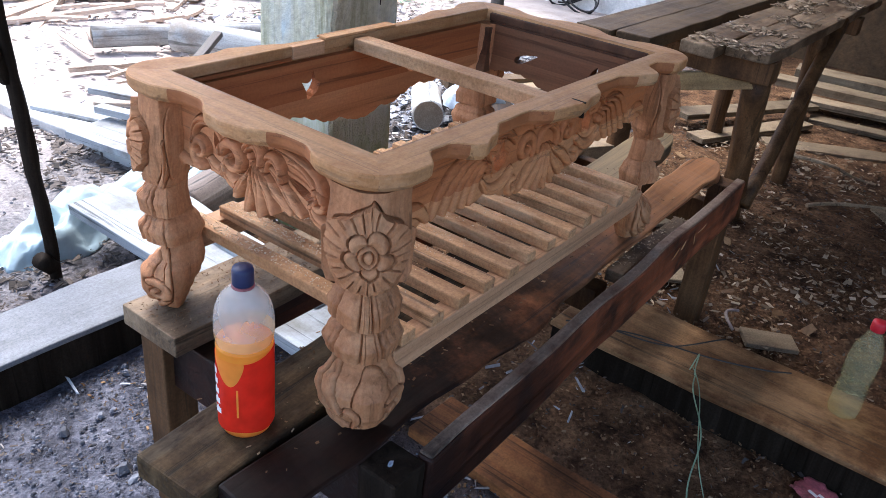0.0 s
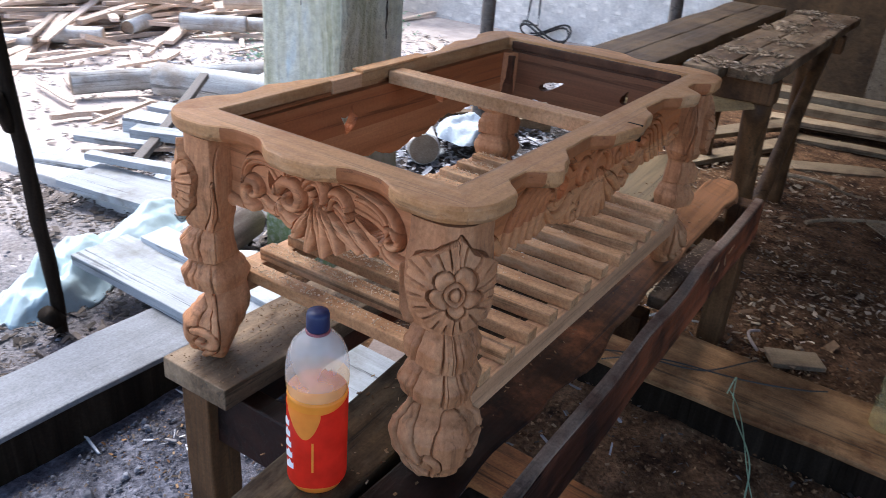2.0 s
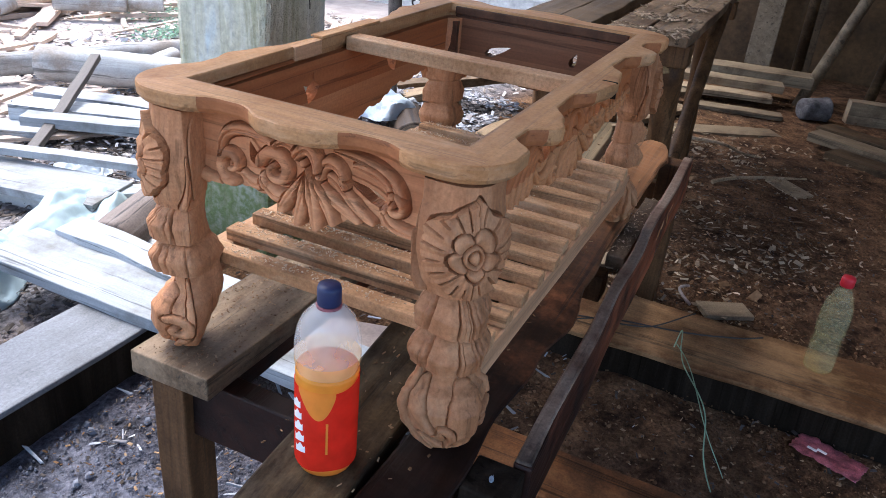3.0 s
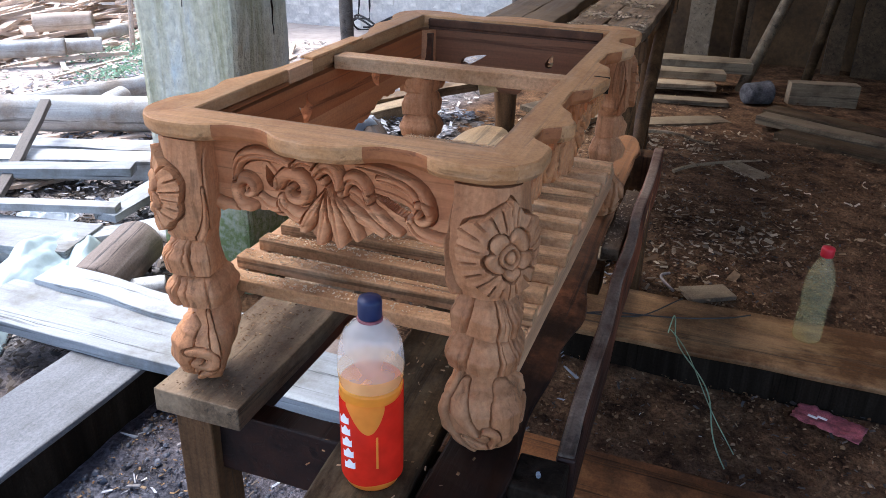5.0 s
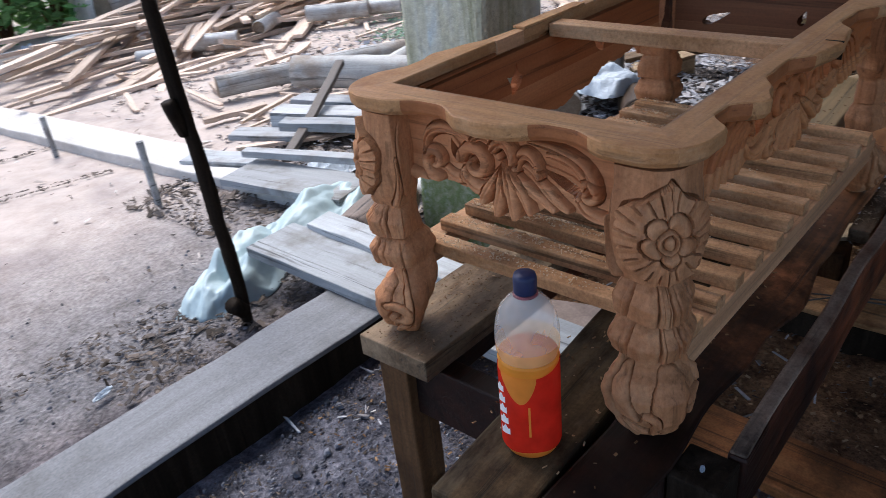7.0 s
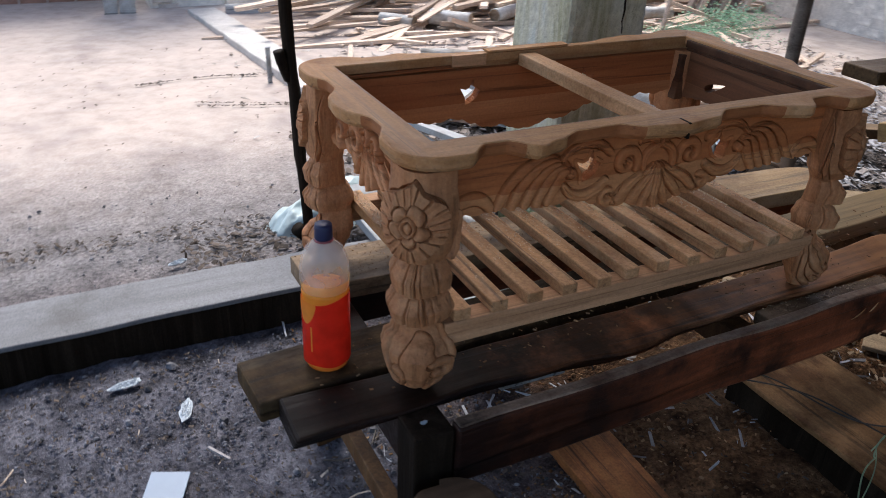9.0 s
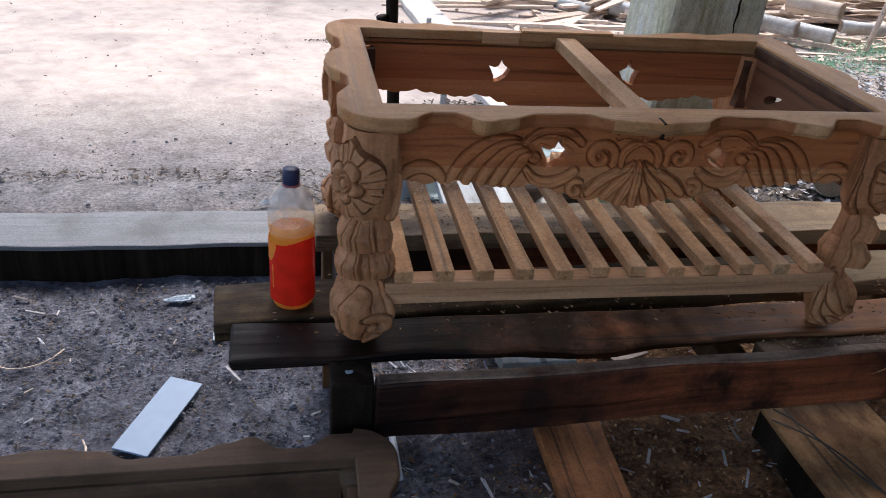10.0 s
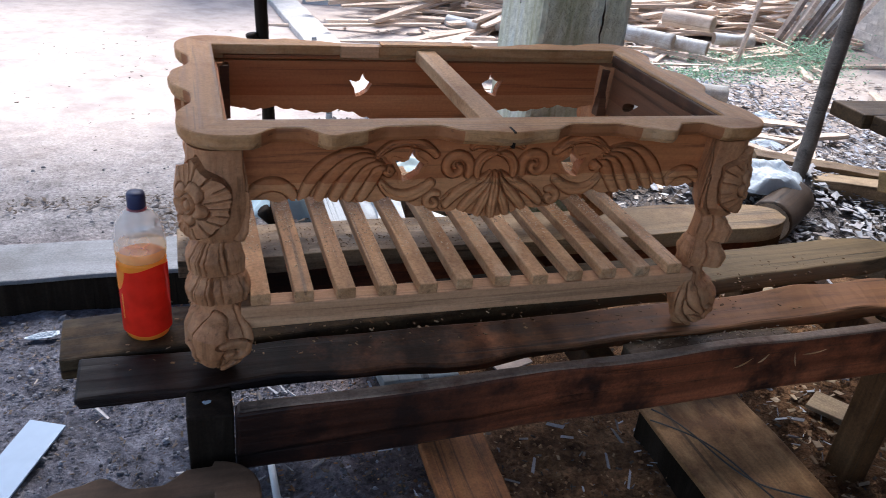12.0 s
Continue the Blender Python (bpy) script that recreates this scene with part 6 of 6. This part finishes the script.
for x, w, lean in ((0.06, 0.11, 2.5), (0.20, 0.13, 2.5)):
    ob = part("leaning_board", box(-w / 2, w / 2, -0.015, 0.015, 0, 2.3, 0.003, 0.008, x * 90, 12, 2), peeled)
    ob.matrix_basis = pose(x, 6.44, -0.23, -5, lean, 0)
    tagged(ob, "bleached upright board leaning beside the pier", "plank", "boards by the pier")
tagged(part("low_wall", box(1.09, 2.7, 6.62, 6.78, -0.4, -0.09, 0.012, 0.014, 4, 20), whitewash), "low cream-plastered wall along the yard's end", "wall", kind="structure")
tagged(part("far_pier", box(2.74, 3.6, 7.25, 7.6, -0.4, 2.6, 0.012, 0.014, 6, 14, 2), whitewash), "cream-plastered masonry pier among the shrubs", "pier", kind="structure")
cloth("plastic_scrap", sack_mat, (2.0, 6.98, -0.24), (0.15, 0.12), 0.16, "bundle of white plastic sheet by the shrubs", 41.0, 10, "scrap", True)


def yard_wall():
    w = thing("brick_wall", (-2.52, 7.15, -0.35), "old red brick wall closing the yard", "wall", kind="structure")
    part("mortar", box(0, 2.85, 0.01, 0.2, 0, 2.4, 0.0), concrete, w, "grey mortar core")
    me = None
    for row in range(30):
        for i in range(12):
            x = 0.12 + 0.235 * i + (0.117 if row % 2 else 0)
            if x > 2.75:
                continue
            if me is None:
                ob = part("brick", box(-0.11, 0.11, -0.05, 0.03, -0.034, 0.034, 0.0, 0.003, 3), brick_mat, w)
                me = ob.data
            else:
                ob = part("brick", me, brick_mat, w)
            ob.location = (x, 0.04 + 0.004 * noise.noise(Vector((row * 3.1, i * 5.3, 0))), 0.04 + row * 0.08)
    return w


def leaves(name, mat, spots, label, category, size, seed, stems=()):
    rnd = random.Random(seed)
    verts, faces = [], []
    for (cx, cy, cz, rx, ry, rz, n) in spots:
        for k in range(n):
            p = Vector((rnd.gauss(0, 0.45), rnd.gauss(0, 0.45), rnd.gauss(0, 0.45)))
            p = Vector((cx + p.x * rx, cy + p.y * ry, cz + p.z * rz))
            a = Vector((rnd.gauss(0, 1), rnd.gauss(0, 1), rnd.gauss(0, 0.6))).normalized()
            b = a.orthogonal().normalized()
            s = size * rnd.uniform(0.6, 1.4)
            i = len(verts)
            verts += [p - a * s, p + b * s * 0.42 + Vector((0, 0, s * 0.12)), p + a * s, p - b * s * 0.42 + Vector((0, 0, s * 0.12))]
            faces.append((i, i + 1, i + 2, i + 3))
    ob = thing(name, (spots[0][0], spots[0][1], lie(spots[0][0], spots[0][1])), label, category)
    base = Vector(ob.matrix_basis.translation)
    crown = part("crown", faces_of([v - base for v in verts], faces), mat, ob)
    crown["kind"] = "stuff"
    for i, (a, b) in enumerate(stems):
        a, b = Vector(a) - base, Vector(b) - base
        part("stem", tube([a.lerp(b, t) for t in np.linspace(0, 1, 6)], 0.035, 8, 0.2, i, lambda t: 1 - 0.7 * t), leg_wood, ob, "", True)
    return ob


yard_wall()
log_thing("great_log", (2.75, 6.95, -0.02), (4.9, 6.75, 0.0), 0.24, "great pale log behind the waste heap", 77, "", peeled)
board("yard_plank", weathered, (1.0, 6.25, -0.10), (2.35, 6.05, -0.08), 0.14, 0.08, "pale plank at the yard's end", seed=78)
for i in range(7):
    x, y = 0.9 + 0.62 * i, 7.75 + 0.35 * (i % 2)
    spots = [(x + 0.5 * math.sin(i * 3 + k * 2.1), y + 0.3 * math.cos(k * 1.7), -0.05 + 0.40 * k, 0.75, 0.6, 0.5, 420) for k in range(5)]
    leaves("shrub", leaf_mat, spots, "dense dark green shrub behind the yard", "shrub", 0.07, 200 + i, [((x, y, -0.3), spots[k][:3]) for k in (2, 3, 4)])
leaves("creeper", vine_mat, [(4.6, 4.35, -0.16, 0.8, 0.45, 0.05, 2600), (5.3, 4.5, -0.10, 0.45, 0.35, 0.14, 1600), (3.7, 3.9, -0.12, 0.5, 0.25, 0.03, 700)], "pale green creeper spread over the rubble", "creeper", 0.014, 300)


# ---- litter on the ground ----
def litter(name, mat, count, area, size, label, seed, keep=None, lift=0.0, level=None, slim=1.0):
    rnd = random.Random(seed)
    verts, faces = [], []
    while count:
        x, y = rnd.uniform(area[0], area[1]), rnd.uniform(area[2], area[3])
        if keep and rnd.random() > keep(x, y):
            continue
        count -= 1
        s = size * rnd.uniform(0.35, 1.0) ** 1.5
        m = pose(x, y, (lie(x, y) if level is None else level(x, y) if callable(level) else level) + lift + 0.004 + s * 0.06, rnd.gauss(0, 14), rnd.gauss(0, 14), rnd.uniform(0, 360))
        w, h = s * rnd.uniform(0.15, 0.6) * slim, max(0.0012, s * rnd.uniform(0.03, 0.09))
        i = len(verts)
        bow = rnd.uniform(-0.15, 0.3) * s
        for cz in (0, h):
            for cx, cy in ((-s, -w), (s * rnd.uniform(0.6, 1), -w * rnd.uniform(0.4, 1)), (s, w), (-s * rnd.uniform(0.5, 1), w)):
                verts.append(m @ Vector((cx / 2, cy / 2, cz + bow * (abs(cx) / s - 0.5))))
        faces += [(i, i + 3, i + 2, i + 1), (i + 4, i + 5, i + 6, i + 7), (i, i + 1, i + 5, i + 4), (i + 1, i + 2, i + 6, i + 5), (i + 2, i + 3, i + 7, i + 6), (i + 3, i, i + 4, i + 7)]
    ob = part(name, faces_of(verts, faces), mat)
    return tagged(ob, label, "litter", kind="stuff")


def off_beam(x, y):
    if 0.95 < y < 1.25 and x < 0.65:
        return 0.0
    return 1.0


litter("wood_chips", chip_mat, 4200, (1.3, 5.2, -1.6, 1.0), 0.021, "pale wood chips scattered over the shed floor", 1, lambda x, y: (0.25 + 0.9 * noise.noise(Vector((x * 1.6, y * 1.6, 0)))) * clamp01((y + 1.3) / 1.2))
litter("wood_shavings", chip_mat, 4500, (0.0, 1.6, -1.2, 0.95), 0.014, "small shavings on the earth under the bench", 2, off_beam)
litter("wood_shavings", dark_litter, 3500, (-1.4, 0.5, -0.4, 0.98), 0.013, "small shavings on the earth beside the bench", 3, off_beam)
litter("dark_debris", dark_litter, 4500, (-1.6, 3.6, -0.8, 1.3), 0.018, "dark bark crumbs on the ground", 4, off_beam)
litter("yard_chips", yard_chip_mat, 3500, (0.3, 5.5, 1.25, 5.2), 0.06, "pale chips and splinters in the yard", 5, lambda x, y: 0.1 + 0.9 * clamp01((x - 0.9) / 1.2))
litter("yard_chips", dark_litter, 350, (-3.0, 1.0, 1.3, 5.0), 0.022, "a few chips on the yard's bare earth", 6)
litter("sill_debris", dark_litter, 900, (-0.2, 0.62, 1.22, 1.7), 0.035, "bark and rubbish behind the sill", 7)
litter("rubble", dark_litter, 800, (1.85, 3.5, 0.95, 2.2), 0.055, "splinters and rubbish heaped by the prop pole", 8, lift=0.012, level=heap)
litter("pale_rubbish", rubbish_mat, 2400, (1.9, 3.6, 1.1, 2.25), 0.065, "white and bluish scraps strewn over the heap", 18, lambda x, y: clamp01(0.5 + 1.2 * noise.noise(Vector((x * 3, y * 3, 1)))), lift=0.015, level=heap)
litter("bench_chips", shaving_mat, 900, (2.02, 3.9, 0.05, 0.335), 0.034, "wood chips lying in clumps on the second bench", 9, lambda x, y: clamp01(0.15 + 2.2 * noise.noise(Vector((x * 6, y * 6, 5)))), level=0.749)
litter("drip_line", dark_litter, 900, (-3.2, 0.15, 1.70, 1.84), 0.026, "dark bark and mud in a line along the eaves", 12)
litter("pale_bits", yard_chip_mat, 70, (-1.4, 0.9, -0.6, 0.95), 0.035, "a few pale splinters on the earth", 13, off_beam, slim=0.5)
litter("pale_bits", chip_mat, 160, (1.35, 4.0, -1.6, 0.9), 0.06, "pale shavings on the dark earth", 14)
litter("dry_leaves", shaving_mat, 1700, (1.45, 3.9, -0.75, 0.95), 0.036, "curled pale shavings and dry leaves thick beside the bench", 15, lambda x, y: clamp01(1.1 - 0.5 * abs(y - 0.15)) * clamp01(0.35 + 1.3 * noise.noise(Vector((x * 2.1, y * 2.1, 9)))), lift=0.006)
litter("yard_scratches", dark_litter, 130, (-0.05, 0.80, 3.93, 4.14), 0.03, "dark twigs and bark in a rut across the yard", 16, lambda x, y: float(abs(y - 4.03 - 0.06 * math.sin(4.2 * x)) < 0.008 + 0.02 * clamp01(noise.noise(Vector((x * 6, 0, 0))))))
litter("yard_scratches", dark_litter, 110, (0.20, 0.76, 3.22, 3.58), 0.028, "dark twigs and bark in a rut across the yard", 17, lambda x, y: float(min(abs(y - 3.54 + 0.42 * (x - 0.2)), abs(y - 3.46 + 0.32 * (x - 0.2))) < 0.006 + 0.03 * clamp01(x - 0.55)))


def on_slat(x, y):
    return clamp01((y - 0.02) / 0.30) * (1.0 if 0.002 < (x - 0.028) % 0.0735 < 0.030 else 0.0)


litter("sawdust", dust_mat, 3200, (0.03, 0.865, 0.0, 0.465), 0.0045, "pale sawdust lying on the shelf slats", 61, on_slat, level=0.6570)
litter("sawdust", chip_mat, 700, (-0.09, 0.68, 0.37, 0.51), 0.006, "fine chips and sawdust on the grey bench plank", 62, lambda x, y: 0.3 + 0.7 * clamp01(0.5 + noise.noise(Vector((x * 6, y * 6, 4)))), level=0.499)
litter("sawdust", shaving_mat, 120, (0.78, 1.16, -0.102, -0.064), 0.010, "grey chips lodged on the strip behind the rail", 64, level=0.4835)
litter("sawdust", chip_mat, 420, (-0.2, 1.55, -0.03, 0.20), 0.010, "small chips on the bench planks", 63, level=0.4985)


def lumps(name, mat, count, area, size, label, seed, keep=None):
    """Loose clods and pebbles, each an uneven eight-sided lump pressed into the earth."""
    rnd = random.Random(seed)
    verts, faces = [], []
    while count:
        x, y = rnd.uniform(area[0], area[1]), rnd.uniform(area[2], area[3])
        if keep and rnd.random() > keep(x, y):
            continue
        count -= 1
        s = size * rnd.random() ** 3 + 0.0012
        i = len(verts)
        a = rnd.uniform(0, 6.28)
        flat = rnd.uniform(0.45, 0.85)
        z = lie(x, y) + 0.003
        long = rnd.uniform(0.7, 1.5)
        for k in range(6):
            t = a + k * 1.047 + rnd.uniform(-0.25, 0.25)
            q = s * rnd.uniform(0.75, 1.15)
            verts.append((x + q * long * math.cos(t), y + q * math.sin(t), z - 0.2 * s))
        for k in range(4):
            t = a + k * 1.571 + rnd.uniform(-0.3, 0.3)
            q = s * rnd.uniform(0.35, 0.65)
            verts.append((x + q * long * math.cos(t), y + q * math.sin(t), z + s * flat * rnd.uniform(0.7, 1.1)))
        lo = [i + k for k in range(6)]
        hi = [i + 6 + k for k in range(4)]
        faces += [tuple(hi), (lo[0], lo[1], hi[0]), (lo[1], lo[2], hi[1], hi[0]), (lo[2], lo[3], hi[2], hi[1]), (lo[3], lo[4], hi[2]), (lo[4], lo[5], hi[3], hi[2]), (lo[5], lo[0], hi[0], hi[3])]
    ob = part(name, faces_of(verts, faces), mat)
    return tagged(ob, label, "clods", kind="stuff")


def bare(x, y):
    return off_beam(x, y) * (0.25 + 0.75 * clamp01(0.5 + 1.6 * noise.noise(Vector((x * 2.3, y * 2.3, 5)))))


lumps("soil_clods", clod_mat, 14000, (-1.5, 0.45, -0.9, 0.98), 0.0055, "grey clods and grit on the trodden earth", 41, bare)
lumps("soil_clods", clod_brown, 14000, (0.3, 3.2, -1.5, 0.95), 0.006, "brown clods and grit on the shed's earth", 42, bare)
lumps("soil_clods", clod_mat, 700, (-1.5, 2.2, 1.25, 2.2), 0.007, "grey clods on the yard's earth", 43, bare)

litter("pale_rubbish", rubbish_mat, 3200, (2.1, 5.0, 1.6, 4.2), 0.06, "white and bluish scraps strewn over the rubble", 51, lambda x, y: clamp01(1.7 - abs(x - 3.2)) * clamp01(1.7 - abs(y - 2.7)), lift=0.02)
litter("dark_debris", dark_litter, 1300, (2.1, 5.0, 1.9, 4.2), 0.06, "dark bark and mud between the scraps", 56, lambda x, y: clamp01(1.7 - abs(x - 3.2)) * clamp01(1.7 - abs(y - 2.9)))
litter("pale_rubbish", rubbish_mat, 500, (1.0, 2.0, 1.65, 2.9), 0.05, "pale splinters between the yard planks", 52, lift=0.02)
litter("dark_debris", dark_litter, 2600, (0.55, 2.1, 1.3, 2.8), 0.05, "dark bark and rot under the yard planks", 53)
for i, (x, y, w, h) in enumerate(((3.15, 2.35, 0.10, 0.05), (2.95, 1.95, 0.09, 0.04), (1.24, 2.18, 0.13, 0.06), (3.55, 2.9, 0.08, 0.05))):
    cloth("plastic_scrap", sack_mat, (x, y, lie(x, y) + 0.02), (w, w * 0.8), h, "crumpled scrap of white plastic sheet", 20.0 + i, 40 * i, "scrap", True)
cloth("plastic_scrap", sack_mat, (3.42, 3.42, lie(3.42, 3.42)), (0.10, 0.09), 0.15, "crumpled scrap of white plastic sheet", 27.0, 15, "scrap", True)

lumps("soil_clods", clod_mat, 400, (-1.5, 0.3, -0.9, 0.98), 0.017, "larger grey clods on the trodden earth", 44, bare)
litter("pale_scraps", rubbish_mat, 45, (-1.5, 0.5, -0.5, 0.95), 0.085, "a few pale scraps and splinters on the earth", 54, off_beam, slim=0.35)
for i in range(14):
    r = random.Random(400 + i)
    x, y, a = r.uniform(-1.3, 0.3), r.uniform(-0.3, 0.9), r.uniform(0, 3.1)
    n = r.uniform(0.05, 0.11)
    tagged(part("twig", tube([(x + n * t * math.cos(a + 0.5 * t), y + n * t * math.sin(a + 0.5 * t), 0.006 + 0.006 * t * t) for t in np.linspace(-1, 1, 7)], 0.0022, 6, 0.3, i), batten_wood if i % 2 else offcut_wood), "thin dry twig on the trodden earth", "twig", "twigs")

sp = [(3.42 + 0.21 * t + 0.03 * math.sin(t * 6), 0.24 - 0.52 * t + 0.03 * math.sin(t * 9), -0.06 + 0.035 * math.sin(t * 4)) for t in np.linspace(0, 1, 16)]
tagged(part("dead_branch", tube(sp, 0.012, 8, 0.4, 3, lambda t: 1.1 - 0.6 * t), shade_wood), "dry crooked branch on the shed floor", "branch")
sp = [(2.9 + 0.35 * t, -0.10 - 0.42 * t + 0.02 * math.sin(t * 7), -0.035 + 0.02 * math.sin(t * 3)) for t in np.linspace(0, 1, 14)]
tagged(part("dead_branch", tube(sp, 0.009, 8, 0.4, 6, lambda t: 1.1 - 0.6 * t), shade_wood), "dry crooked branch on the shed floor", "branch")

for i, (x, y, w, rz) in enumerate(((-0.23, 1.49, 0.035, 20), (-0.35, 0.68, 0.045, 70), (-0.48, 0.85, 0.045, 10))):
    cloth("paper_scrap", sack_mat, (x, y, 0.006 if y > 1 else 0.01), (w, w * 0.35), 0.012, "small torn white paper scrap on the earth", 31.0 + i, rz, "scrap", True)

# White colour stands in for the glint of clear plastic on the leg top.
cloth("plastic_scrap", sack_mat, (-0.052, -0.112, 0.488), (0.006, 0.0035), 0.004, "crumpled bit of plastic on the bench leg, white for its glint", 35.0, 20, "scrap", True)
board("cardboard", cardboard_mat, (0.73, 0.70, 0.03), (0.81, 0.46, 0.03), 0.12, 0.006, "flat dull pink piece of cardboard on the earth", "cardboard", seed=61, bevel=0.001)
litter("pale_rubbish", rubbish_mat, 420, (0.05, 2.3, -0.05, 1.0), 0.055, "white scraps on the earth under the bench", 55, off_beam, slim=0.4)
for i, (a, b, w) in enumerate((((1.45, 0.62, 0.03), (1.62, 0.42, 0.03), 0.10), ((1.75, 0.95, 0.03), (1.95, 0.70, 0.03), 0.12), ((1.62, 0.18, 0.03), (1.72, 0.02, 0.03), 0.09), ((2.0, 0.35, 0.02), (2.2, 0.22, 0.02), 0.08), ((1.40, 0.95, 0.03), (1.62, 0.86, 0.03), 0.05))):
    board("offcut", shade_wood, a, b, w, 0.014, "pale flat offcut on the earth under the bench", "offcut", "offcuts under the bench", seed=70 + i)
rnd = random.Random(77)
for i in range(26):
    x, y = rnd.uniform(1.45, 3.2), rnd.uniform(-1.1, 0.1)
    r, a, w = rnd.uniform(0.012, 0.035), rnd.uniform(0, 6.28), rnd.uniform(0.004, 0.009)
    pts, n = [], 9
    verts, faces = [], []
    turn = rnd.uniform(1.2, 3.2)
    for k in range(n):
        t = a + turn * k / (n - 1)
        for s in (-1, 1):
            verts.append((r * math.cos(t) + 0.2 * s * w * math.cos(t), r * math.sin(t) + 0.2 * s * w * math.sin(t), w * (s + 1) / 2 + 0.002 * math.sin(k)))
    faces = [(2 * k, 2 * k + 2, 2 * k + 3, 2 * k + 1) for k in range(n - 1)]
    ob = part("curled_shaving", faces_of(verts, faces), dust_mat)
    ob.modifiers.new("thick", "SOLIDIFY").thickness = 0.0008
    ob.matrix_basis = pose(x, y, lie(x, y) + 0.004, rnd.uniform(-20, 20), rnd.uniform(-20, 20), 0)
    tagged(ob, "pale curled wood shaving on the dark earth", "shaving", "curled shavings")
